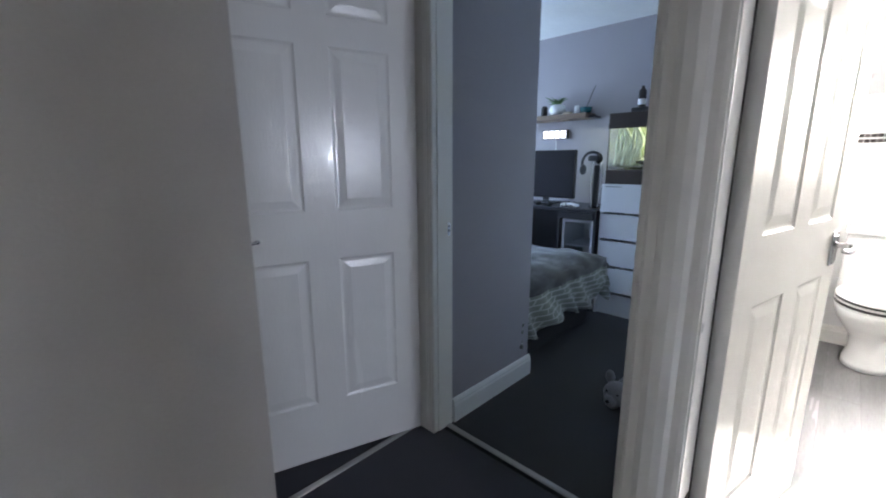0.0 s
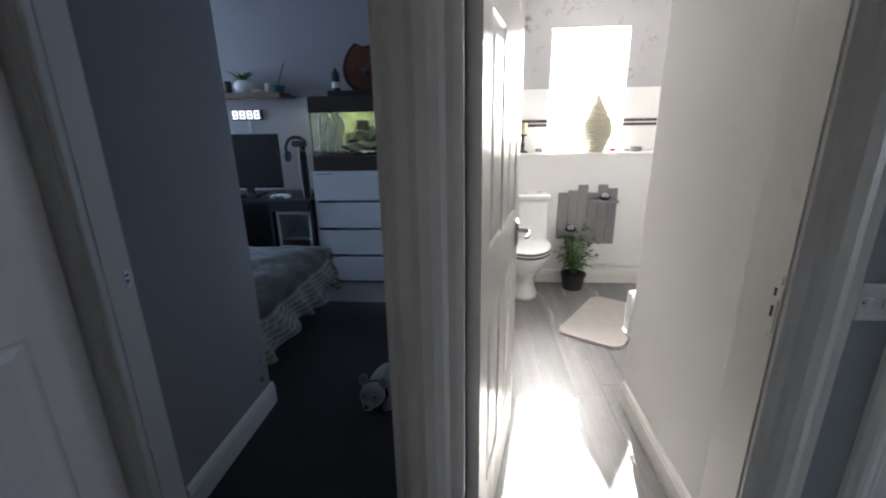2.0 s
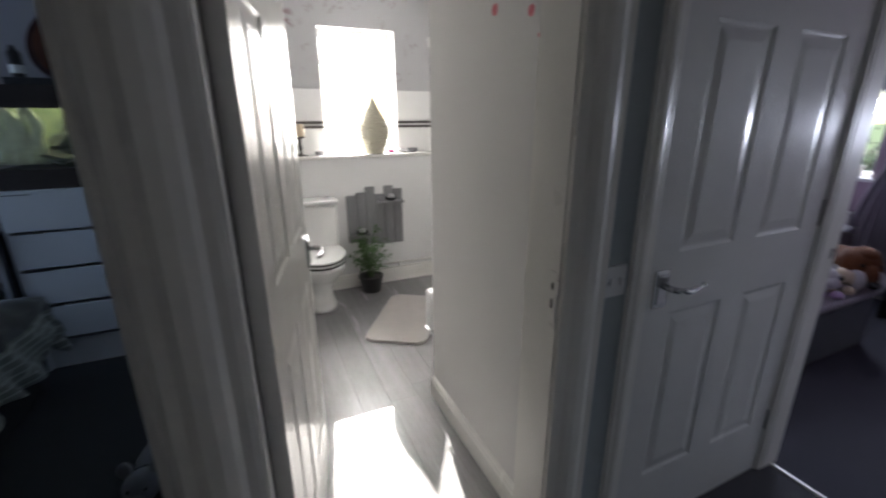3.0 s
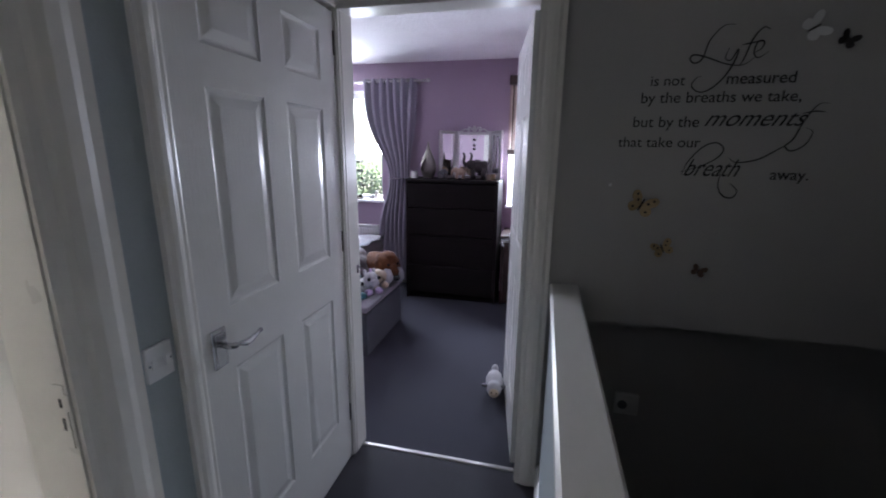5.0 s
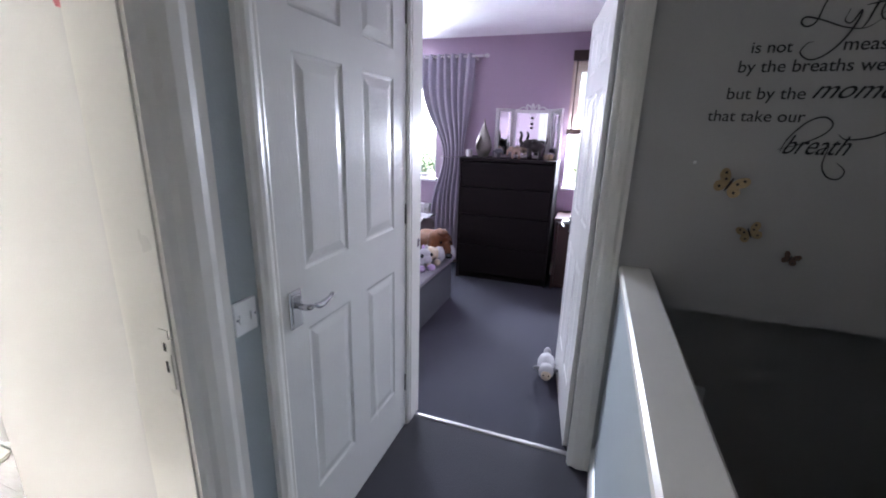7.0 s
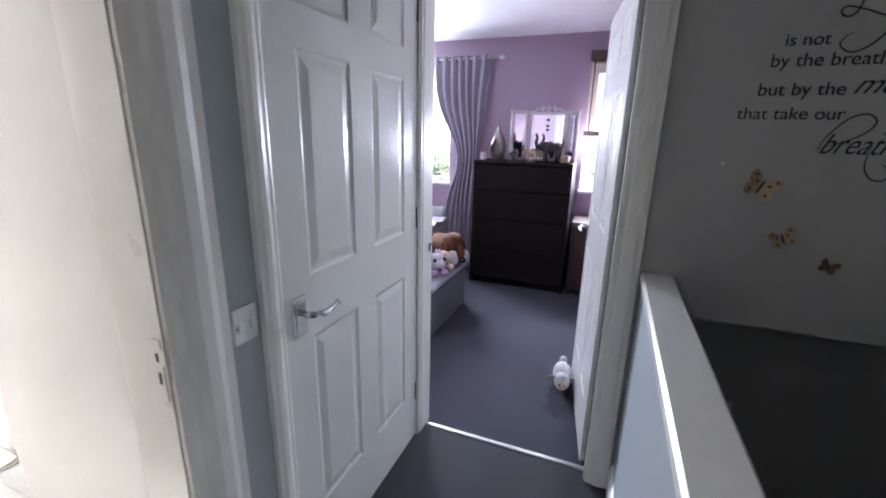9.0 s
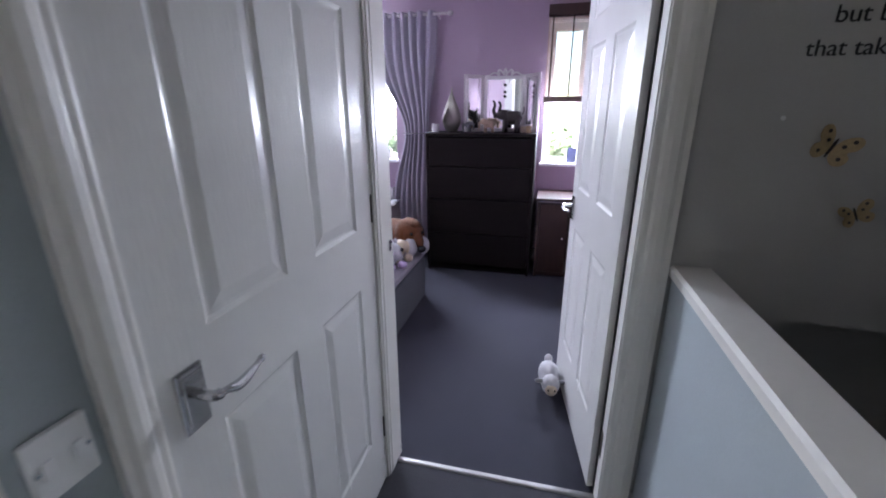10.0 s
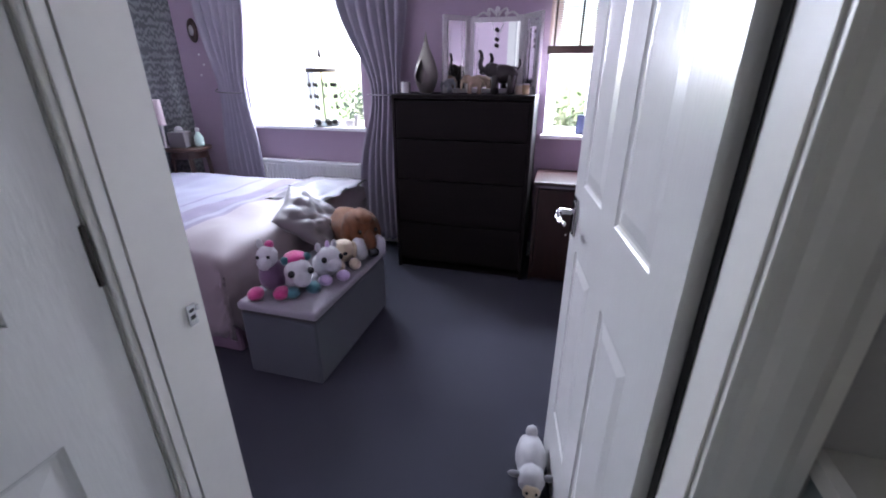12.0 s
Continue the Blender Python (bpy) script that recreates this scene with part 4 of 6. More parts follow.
window_lamp("daylight_2", (0.925, -4.28, 1.33), (0.1, 1, -0.35), 0.28, 0.18, LAMP[1]).data.color = (0.75, 0.81, 1.0)

# bamboo blind, half drawn
bl = thing("bamboo_blind", (0.905, -4.15, 1.44), "woven bamboo blind with a red-brown bottom rail", "blind")
part("bottom_rail", box(-0.20, 0.20, 0.004, 0.03, 0, 0.05, 0.004), M["brown_wood"], bl)
part("head_rail", box(-0.20, 0.20, 0.004, 0.05, 0.655, 0.74, 0.004), M["brown_wood"], bl)
for i in range(46):
    part("slat", box(-0.195, 0.195, 0.012, 0.016, 0.054 + i * 0.013, 0.054 + i * 0.013 + 0.0088), M["bamboo"], bl)
for x in (-0.16, 0.0, 0.16):
    part("cord", box(x - 0.006, x + 0.006, 0.018, 0.020, 0.05, 0.655), M["brown_wood"], bl)

# curtains on a silver pole
pole = thing("curtain_pole", (2.94, -4.06, 2.15), "silver curtain pole with round finials", "curtain pole")
part("pole", tube([(-1.0, 0, 0), (1.0, 0, 0)], 0.012, 12), M["silver_frame"], pole, smooth=True)
for s in (1, -1):
    part("finial", ball(s * 1.03, 0, 0, 0.026, 0.022, 0.022, sub=2), M["silver_frame"], pole, smooth=True)
    part("bracket", tube([(s * 0.92, 0, 0), (s * 0.92, -0.09, -0.02)], 0.008, 8), M["silver_frame"], pole)


def curtain(name, far, near, tie_far, tie_near, label):
    """A tied-back eyelet curtain. far, near: its top edge; tie: its gathered width."""
    c = thing(name, ((far + near) / 2, -4.06, 0.06), label, "curtain", group="curtains of the window")
    mid = (far + near) / 2
    bm = bmesh.new()
    nu, nv = 96, 48
    grid = []
    for j in range(nv + 1):
        z = 2.115 * j / nv
        k = abs(z - 1.13)
        open_ = (1 - math.exp(-(k / 0.42) ** 2)) if z > 1.13 else 0.45 * (1 - math.exp(-(k / 0.35) ** 2))
        e0, e1 = tie_far + (far - tie_far) * open_, tie_near + (near - tie_near) * open_
        row = []
        for i in range(nu + 1):
            u = i / nu
            amp = 0.035 * (0.55 + 0.45 * open_)
            x = e0 + (e1 - e0) * u + 0.008 * math.sin(9 * u + 4 * z)
            y = amp * math.sin(2 * math.pi * 7 * u + 0.5 * math.sin(2.2 * z)) + 0.012 * noise.noise(Vector((u * 6, z * 2, mid)))
            row.append(bm.verts.new((x - mid, y, z)))
        grid.append(row)
    for j in range(nv):
        for i in range(nu):
            bm.faces.new((grid[j][i], grid[j][i + 1], grid[j + 1][i + 1], grid[j + 1][i]))
    thick(part("cloth", bm, M["curtain"], c, smooth=True), 0.004)
    part("tie_back", tube(spline([(tie_far - mid, 0.05, 1.12), ((tie_far + tie_near) / 2 - mid, 0.06, 1.12), (tie_near - mid, 0.05, 1.13), (tie_near - mid + math.copysign(0.03, near - far), -0.05, 1.16)], 6), 0.005, 8), M["silver_satin"], c, smooth=True)
    for i in range(6):
        x = far + (near - far) * (i + 0.5) / 6 - mid
        ring = [(x, 0.024 * math.cos(a), 2.088 + 0.024 * math.sin(a)) for a in [2 * math.pi * q / 14 for q in range(15)]]
        part("eyelet", tube(ring, 0.005, 6), M["chrome"], c)
    return c


curtain("curtain", 2.60, 2.03, 2.34, 2.10, "silver-lilac satin curtain tied back beside the chest")
curtain("curtain", 3.27, 3.80, 3.42, 3.67, "silver-lilac satin curtain tied back by the bedside")

# radiator under the window
rd = thing("radiator", (2.95, -4.145, 0.12), "white panel radiator under the window", "radiator")
for i in range(30):
    part("fin", box(-0.45 + i * 0.03, -0.45 + i * 0.03 + 0.022, 0.05, 0.068, 0.03, 0.50, 0.004, 1), M["radiator"], rd)
part("panel", box(-0.46, 0.46, 0.03, 0.056, 0, 0.53, 0.006), M["radiator"], rd)
part("top_grille", box(-0.462, 0.462, 0.004, 0.07, 0.515, 0.535, 0.005), M["radiator"], rd)
for x in (-0.3, 0.3):
    part("bracket", box(x - 0.02, x + 0.02, -0.004, 0.03, 0.1, 0.45), M["radiator"], rd)

# bedside table and what stands on it
bt = thing("bedside_table", pose(3.89, -3.84, 0) @ Matrix.Diagonal((0.8, 0.8, 1, 1)), "small dark round bedside table with slim legs", "bedside table")
part("tabletop", lathe([(0.20, 0.745), (0.215, 0.752), (0.215, 0.768), (0.205, 0.775)], 32), M["brown_wood"], bt)
part("apron", lathe([(0.165, 0.69), (0.17, 0.69), (0.17, 0.745), (0.16, 0.745)], 28), M["brown_wood"], bt)
for a in (45, 135, 225, 315):
    c, s = math.cos(radians(a)), math.sin(radians(a))
    part("leg", tube(spline([(0.15 * c, 0.15 * s, 0.72), (0.165 * c, 0.165 * s, 0.5), (0.14 * c, 0.14 * s, 0.2), (0.17 * c, 0.17 * s, 0.0)], 4), [0.02] * 5 + [0.015] * 8, 8), M["brown_wood"], bt, smooth=True)
tb = thing("tissue_box", (3.905, -3.80, 0.775, 0, 0, 15), "silver and white tissue box on the bedside table", "tissue box")
part("body", box(-0.065, 0.065, -0.06, 0.06, 0, 0.12, 0.006), M["silver_satin"], tb)
part("tissue", ball(0, 0, 0.13, 0.035, 0.02, 0.03, 0.5, 7, 2), M["plush_white"], tb)
bo = thing("bottle", (3.795, -3.87, 0.775), "pale green glass bottle on the bedside table", "bottle")
part("body", lathe([(0.03, 0), (0.036, 0.01), (0.036, 0.07), (0.018, 0.10), (0.012, 0.115)], 20), mat("pale_green_glass", (0.45, 0.58, 0.52), 0.15), bo, smooth=True)
part("cap", lathe([(0.014, 0.115), (0.016, 0.12), (0.016, 0.14), (0.010, 0.146)], 16), M["silver_frame"], bo)
tv = thing("table_lamp", (3.995, -3.735, 0.775), "slim pale pink lamp on the bedside table", "lamp")
part("base", lathe([(0.032, 0), (0.034, 0.006), (0.014, 0.02), (0.012, 0.16), (0.016, 0.17)], 20), M["silver_frame"], tv, smooth=True)
part("shade", lathe([(0.034, 0.17), (0.036, 0.172), (0.030, 0.36), (0.028, 0.362)], 24), mat("pale_pink_shade", (0.50, 0.40, 0.42), 0.7, vary=0.05), tv, "pale pink fabric shade")
for x, z in ((3.892, 1.465), (3.905, 1.31), (3.86, 1.39)):
    ds = part("pearl_sticker", ball(0, 0, 0, 0.008, 0.003, 0.008, sub=2), M["plastic_white"], smooth=True)
    ds.matrix_basis = pose(x, -4.148, z)
    tagged(ds, "tiny pale dot stuck on the mauve wall", "sticker", "pearl stickers on the mauve wall")
hh = thing("hanging_ornament", (3.04, -4.245, 1.90), "small pink heart hung on a thread at the window", "ornament")
heart = [(0.022 * math.sin(a) ** 3, 0.0014 * (13 * math.cos(a) - 5 * math.cos(2 * a) - 2 * math.cos(3 * a) - math.cos(4 * a))) for a in [2 * math.pi * q / 28 for q in range(28)]]
part("heart", prism([(x * 1.3, z * 1.1) for x, z in heart], 0.008), M["plush_pink"], hh)
part("thread", tube([(0, 0.004, 0.012), (0, 0.004, 0.165)], 0.0012, 4), M["silver_frame"], hh)
wdz = thing("wall_plaque", (3.90, -4.149, 1.64), "small dark oval plaque on the mauve wall", "wall plaque")
part("oval", lathe([(0.045, 0), (0.06, 0.006), (0.055, 0.016), (0.03, 0.02)], 24, pose(0, 0, 0, -90, 0, 0) @ Matrix.Diagonal((0.8, 1.5, 1, 1))), M["brown_wood"], wdz, smooth=True)
part("boss", ball(0, 0.022, 0, 0.022, 0.008, 0.04, sub=2), M["silver_frame"], wdz)

# candle carousel and boxes on the sill
hl = thing("candle_carousel", (2.83, -4.22, WZ0 + 0.026), "dark metal candle carousel with hanging charms", "candle holder")
part("base", lathe([(0.105, 0), (0.11, 0.006), (0.06, 0.014), (0.01, 0.02)], 24), M["bronze"], hl)
part("stem", tube([(0, 0, 0.01), (0, 0, 0.52)], 0.005, 8), M["bronze"], hl)
part("disc", lathe([(0.115, 0.40), (0.12, 0.402), (0.12, 0.428), (0.112, 0.43), (0.012, 0.425)], 28), M["bronze"], hl)
part("finial", lathe([(0.005, 0.50), (0.026, 0.525), (0.018, 0.545), (0.003, 0.58)], 14), M["bronze"], hl)
for i in range(9):
    a = 2 * math.pi * i / 9 + 0.3
    c, s = math.cos(a) * 0.105, math.sin(a) * 0.105
    L = 0.09 + 0.085 * (i % 3)
    ch_ = tube([(c, s, 0.402), (c, s, 0.40 - L)], 0.0018, 4)
    for q in range(1 + i % 3):
        ball(c, s, 0.40 - L + 0.085 * q, 0.014, 0.008, 0.02, sub=1, bm=ch_)
    part("charm", ch_, M["bronze"], hl)
for i in range(5):
    a = 2 * math.pi * i / 5
    part("tealight_cup", lathe([(0.016, 0.012), (0.022, 0.016), (0.022, 0.045), (0.018, 0.046)], 12, pose(0.075 * math.cos(a), 0.075 * math.sin(a), 0)), M["bronze"], hl)
for x, y, w, h in ((2.60, -4.20, 0.06, 0.05), (2.56, -4.24, 0.035, 0.09)):
    bx = part("trinket_box", box(-w / 2, w / 2, -0.02, 0.02, 0, h, 0.005), M["silver_frame"])
    bx.matrix_basis = pose(x, y, WZ0 + 0.026, 0, 0, 12)
    tagged(bx, "small grey trinket box on the window sill", "box")
pf = thing("photo_frame", (0.83, -4.20, WZ0 + 0.026, 0, 0, -15), "small dark blue frame on the window sill", "photo frame")
part("frame", box(-0.04, 0.04, -0.008, 0.008, 0, 0.13, 0.003), mat("navy_frame", (0.02, 0.025, 0.06), 0.4), pf)
part("picture", box(-0.03, 0.03, 0.008, 0.010, 0.012, 0.118), mat("faded_blue_print", (0.07, 0.08, 0.16), 0.4), pf)
# ---- bathroom ----
M["vinyl"] = mat("grey_wood_vinyl", (0.23, 0.225, 0.23), 0.25, vary=0.2, scale=2.5, grain=26, bump=0.08, stretch=(0.6, 7, 1), spread=0.10)
M["tile_white"] = mat("white_glazed_tile", (0.80, 0.80, 0.80), 0.16, vary=0.02, bump=0.02)
M["tile_dark"] = mat("charcoal_mosaic_tile", (0.10, 0.09, 0.09), 0.2, vary=0.1, bump=0.02, spread=0.4)
M["ceramic"] = mat("white_sanitary_ceramic", (0.82, 0.82, 0.81), 0.1, vary=0.01, bump=0.0, coat=0.5)
M["grey_plank"] = mat("grey_stained_plank", (0.24, 0.24, 0.25), 0.7, vary=0.2, scale=3, grain=50, bump=0.3, stretch=(6, 6, 0.7), spread=0.12)
M["rug"] = mat("beige_bath_rug", (0.42, 0.39, 0.37), 0.95, vary=0.12, scale=12, grain=260, bump=1.0, sheen=0.3)
M["towel"] = mat("white_towel", (0.84, 0.84, 0.84), 0.95, vary=0.05, grain=260, bump=0.8)
M["leaf"] = mat("pot_plant_leaf", (0.06, 0.13, 0.035), 0.5, vary=0.3, scale=30, grain=60, bump=0.1)
M["pot_black"] = mat("black_plastic_pot", (0.02, 0.02, 0.022), 0.45, vary=0.1)
M["wicker"] = mat("bleached_woven_willow", (0.50, 0.47, 0.38), 0.7, vary=0.2, scale=30, grain=140, bump=0.5, stretch=(1, 1, 5))

# floral paper: faint grey and pink sprigs on off-white
fl = mat("faded_floral_wallpaper", (0.6, 0.6, 0.62), 0.7, bump=0.1)
nn, ll = fl.node_tree.nodes, fl.node_tree.links
tc, vo, n2, r1, mx, r2 = (nn.new("ShaderNodeTexCoord"), nn.new("ShaderNodeTexVoronoi"), nn.new("ShaderNodeTexNoise"), nn.new("ShaderNodeValToRGB"), nn.new("ShaderNodeMix"), nn.new("ShaderNodeValToRGB"))
vo.inputs["Scale"].default_value, n2.inputs["Scale"].default_value, n2.inputs["Detail"].default_value = 7.0, 22.0, 3.0
ll.new(tc.outputs["Object"], vo.inputs["Vector"]), ll.new(tc.outputs["Object"], n2.inputs["Vector"])
r1.color_ramp.elements[0].position, r1.color_ramp.elements[0].color = 0.10, (1, 1, 1, 1)
r1.color_ramp.elements[1].position, r1.color_ramp.elements[1].color = 0.42, (0, 0, 0, 1)
r2.color_ramp.elements[0].position, r2.color_ramp.elements[0].color = 0.50, (0, 0, 0, 1)
r2.color_ramp.elements[1].position, r2.color_ramp.elements[1].color = 0.60, (1, 1, 1, 1)
mul = nn.new("ShaderNodeMath")
mul.operation = "MULTIPLY"
ll.new(vo.outputs["Distance"], r1.inputs[0]), ll.new(n2.outputs[0], r2.inputs[0])
ll.new(r1.outputs[0], mul.inputs[0]), ll.new(r2.outputs[0], mul.inputs[1])
mx.data_type = "RGBA"
mx.inputs[6].default_value, mx.inputs[7].default_value = (0.43, 0.43, 0.445, 1), (0.24, 0.17, 0.18, 1)
ll.new(mul.outputs[0], mx.inputs[0]), ll.new(mx.outputs[2], nn["Principled BSDF"].inputs["Base Color"])
M["floral"] = fl

structure("floor_bathroom", box(1.66, 4.42, -1.4, 0.4, -0.2, -0.004), M["dark"], "dark underlay beneath the vinyl planks", "floor")
fb = thing("floor_planks", (1.66, -1.4, 0), "grey wood-effect vinyl plank floor", "floor", kind="structure")
random.seed(4)
for r in range(12):
    x, y = 0.0, r * 0.15
    first = random.uniform(0.3, 1.1)
    while x < 2.58:
        e = min(x + (first if x == 0 else 1.2), 2.58)
        part("plank", box(x + 0.0004, e - 0.0004, y + 0.0004, y + 0.1496, -0.0035, 0.0), M["vinyl"], fb)
        x = e
structure("trim_bath_threshold", box(1.58, 1.68, -0.313, 0.345, -0.01, 0.006, 0.002), M["metal_strip"], "metal bar at the bathroom threshold", "threshold")

# wall dressing round the window
OPN = (-0.88, -0.27)
structure("wall_bath_paper", boxes((4.414, 4.42, -1.4, OPN[0], 1.63, CEIL), (4.414, 4.42, OPN[1], 0.40, 1.63, CEIL), (4.414, 4.42, OPN[0], OPN[1], 2.08, CEIL)), M["floral"], "pale floral wallpaper over the tiles", "wallpaper")
structure("wall_bath_tile", boxes((4.408, 4.42, -1.4, OPN[0], 1.125, 1.628), (4.408, 4.42, OPN[1], 0.40, 1.125, 1.628)), M["tile_white"], "glossy white tiles behind the ledge", "tiling")
tb2 = thing("tile_border", (4.404, 0, 1.33), "two rows of small charcoal mosaic tiles", "tile border", kind="structure")
mos = bpy.data.meshes.new("mosaic_tile")
bm = box(-0.004, 0.004, -0.0135, 0.0135, 0, 0.022, 0.0015, 1)
bm.to_mesh(mos), bm.free()
mos.materials.append(M["tile_dark"])
for lo, hi in ((-1.39, OPN[0] - 0.005), (OPN[1] + 0.005, 0.39)):
    n = int((hi - lo) / 0.029)
    for i in range(n):
        for z in (0.0, 0.034):
            t = new("mosaic_tile", mos)
            t.parent, t.location = tb2, (0, lo + (i + 0.5) * (hi - lo) / n, z)
structure("wall_bath_boxing", box(4.24, 4.40, -1.4, 0.4, 0, 1.098), M["tile_white"], "white boxed-in pipe panel under the ledge", "panel")
structure("trim_ledge", box(4.222, 4.405, -1.4, 0.4, 1.10, 1.125, 0.004), M["gloss"], "white gloss ledge below the window", "ledge")
wb = thing("window_3", (4.60, -0.575, 1.10), "white bathroom window with obscured glass", "window", kind="structure")
part("window_frame", boxes((-0.03, 0.03, -0.305, -0.272, 0, 0.98), (-0.03, 0.03, 0.272, 0.305, 0, 0.98), (-0.03, 0.03, -0.272, 0.272, 0, 0.05), (-0.03, 0.03, -0.272, 0.272, 0.93, 0.98), bevel=0.004), M["upvc"], wb)
part("transom", box(-0.028, 0.028, -0.272, 0.272, 0.73, 0.775, 0.004), M["upvc"], wb)
for c, d in ((0.05, 0.73), (0.775, 0.93)):
    g = part("pane", box(-0.004, 0.004, -0.272, 0.272, c, d), M["glass"], wb)
    g.visible_shadow = False
part("window_sill", box(-0.18, -0.03, -0.305, 0.305, 0.0, 0.022, 0.004), M["tile_white"], wb)
window_lamp("daylight_3", (4.545, -0.575, 1.62), (-1, 0, -0.1), 0.5, 0.85, LAMP[2]).data.color = (1.0, 0.965, 0.955)

# toilet
wc = thing("toilet", (4.235, -0.07, 0), "white close-coupled toilet with the lid down", "toilet")
part("cistern", box(-0.20, 0.0, -0.185, 0.185, 0.40, 0.775, 0.025, 3), M["ceramic"], wc, smooth=False)
part("cistern_lid", box(-0.215, 0.004, -0.197, 0.197, 0.776, 0.812, 0.012, 3), M["ceramic"], wc)
part("flush_button", lathe([(0.02, 0.811), (0.02, 0.822), (0.014, 0.826)], 16, pose(-0.1, -0.12, 0)), M["chrome"], wc)


bm = bmesh.new()
rings = []
for z, back, front, hw in ((0.0, -0.10, -0.44, 0.115), (0.03, -0.10, -0.435, 0.11), (0.10, -0.10, -0.40, 0.092), (0.18, -0.10, -0.40, 0.10), (0.25, -0.08, -0.48, 0.145), (0.32, -0.06, -0.56, 0.178), (0.37, -0.05, -0.60, 0.188), (0.395, -0.05, -0.605, 0.188)):
    cx, rx = (back + front) / 2, (back - front) / 2
    rings.append([bm.verts.new((cx + rx * math.cos(a), hw * math.sin(a) * (1 if math.cos(a) < 0.3 else 0.96), z)) for a in [2 * math.pi * i / 40 for i in range(40)]])
for a, b in zip(rings, rings[1:]):
    for i in range(40):
        bm.faces.new((a[i], a[(i + 1) % 40], b[(i + 1) % 40], b[i]))
bm.faces.new(rings[0]), bm.faces.new(rings[-1])
part("bowl", bm, M["ceramic"], wc, smooth=True)


def oval(z0, z1, back, front, hw):
    bm = bmesh.new()
    cx, rx = (back + front) / 2, (back - front) / 2
    rr = []
    for z, k in ((z0, 0.97), (z0 + 0.005, 1.0), (z1 - 0.005, 1.0), (z1, 0.97)):
        rr.append([bm.verts.new((cx + k * rx * math.cos(a), k * hw * math.sin(a), z)) for a in [2 * math.pi * i / 40 for i in range(40)]])
    for a, b in zip(rr, rr[1:]):
        for i in range(40):
            bm.faces.new((a[i], a[(i + 1) % 40], b[(i + 1) % 40], b[i]))
    bm.faces.new(rr[0]), bm.faces.new(rr[-1])
    return bm


# black ovals stand in for the shade between bowl, seat and lid
part("seat_gap_shade", oval(0.396, 0.409, -0.07, -0.613, 0.1935), M["pot_black"], wc, "black oval standing for the shade under the seat")
part("seat", oval(0.409, 0.424, -0.06, -0.61, 0.192), M["ceramic"], wc)
part("lid_gap_shade", oval(0.424, 0.434, -0.06, -0.613, 0.1935), M["pot_black"], wc)
part("lid", oval(0.434, 0.452, -0.05, -0.612, 0.193), M["ceramic"], wc)
part("hinge_bar", tube([(-0.19, -0.09, 0.46), (-0.19, 0.09, 0.46)], 0.009, 8), M["chrome"], wc)

# plank board with two little shelves
pb = thing("plank_shelf", (4.238, -0.60, 0.38), "grey staggered plank board with two tealight shelves", "wall shelf")
tops = ((0.235, 0.02, 0.42), (0.155, -0.01, 0.44), (0.075, -0.005, 0.485), (-0.005, -0.015, 0.42), (-0.085, -0.02, 0.485), (-0.165, -0.02, 0.455))
for y, z0, z1 in tops:
    part("board", box(-0.018, 0, y - 0.078, y, z0, z1, 0.003, 1), M["grey_plank"], pb)
part("shelf", box(-0.10, -0.018, 0.06, 0.235, 0.075, 0.095, 0.003), M["grey_plank"], pb)
part("shelf", box(-0.10, -0.018, -0.235, -0.02, 0.345, 0.365, 0.003), M["grey_plank"], pb)
for y, z in ((-0.47, 0.476), (-0.73, 0.746)):
    tlh = thing("tealight_bowl", (4.175, y, z), "small dark bowl with a white candle", "candle", group="candles on the plank shelf")
    part("bowl", lathe([(0.025, 0), (0.04, 0.01), (0.048, 0.03), (0.044, 0.03), (0.03, 0.012)], 20), M["pot_black"], tlh, smooth=True)
    part("candle", ball(0, 0, 0.034, 0.03, 0.03, 0.024, sub=2), M["plush_white"], tlh, smooth=True)

# potted plant
random.seed(9)
pp = thing("potted_plant", (4.09, -0.50, 0), "bushy green plant in a black pot on the floor", "plant")
part("pot", lathe([(0.075, 0), (0.08, 0.005), (0.098, 0.125), (0.105, 0.125), (0.105, 0.14), (0.09, 0.14), (0.085, 0.12)], 24), M["pot_black"], pp)
bm, stems = bmesh.new(), bmesh.new()
for k in range(46):
    a, reach, h = random.uniform(0, 6.283), random.uniform(0.03, 0.17), random.uniform(0.12, 0.34)
    if random.random() < 0.12:
        h, reach = random.uniform(0.32, 0.42), 0.05
    tip = Vector((math.cos(a) * reach, math.sin(a) * reach, 0.13 + h))
    st = spline([(0.3 * tip.x * 0.3, 0.3 * tip.y * 0.3, 0.12), (tip.x * 0.5, tip.y * 0.5, 0.13 + h * 0.7), tip], 3)
    tube(st, 0.0022, 4, stems)
    for q in range(6):
        b = Vector(st[min(len(st) - 1, 2 + q)])
        d = Vector((math.cos(a + random.uniform(-1.4, 1.4)), math.sin(a + random.uniform(-1.4, 1.4)), random.uniform(-0.5, 0.5))).normalized()
        s = d.cross(Vector((0, 0, 1))).normalized()
        L, w = random.uniform(0.045, 0.085), random.uniform(0.009, 0.015)
        up = Vector((0, 0, 0.008))
        v = [bm.verts.new(p) for p in (b, b + d * L * 0.45 + s * w + up, b + d * L * 0.45 + up * 0.4, b + d * L * 0.45 - s * w + up, b + d * L - up)]
        bm.faces.new((v[0], v[1], v[2])), bm.faces.new((v[0], v[2], v[3])), bm.faces.new((v[1], v[4], v[2])), bm.faces.new((v[2], v[4], v[3]))
part("stems", stems, M["leaf"], pp)
part("leaves", bm, M["leaf"], pp, smooth=False)
part("soil", lathe([(0.001, 0.118), (0.088, 0.118), (0.088, 0.122), (0.001, 0.126)], 20), M["dark"], pp)

# rug, towel, pipe
rg = bmesh.new()
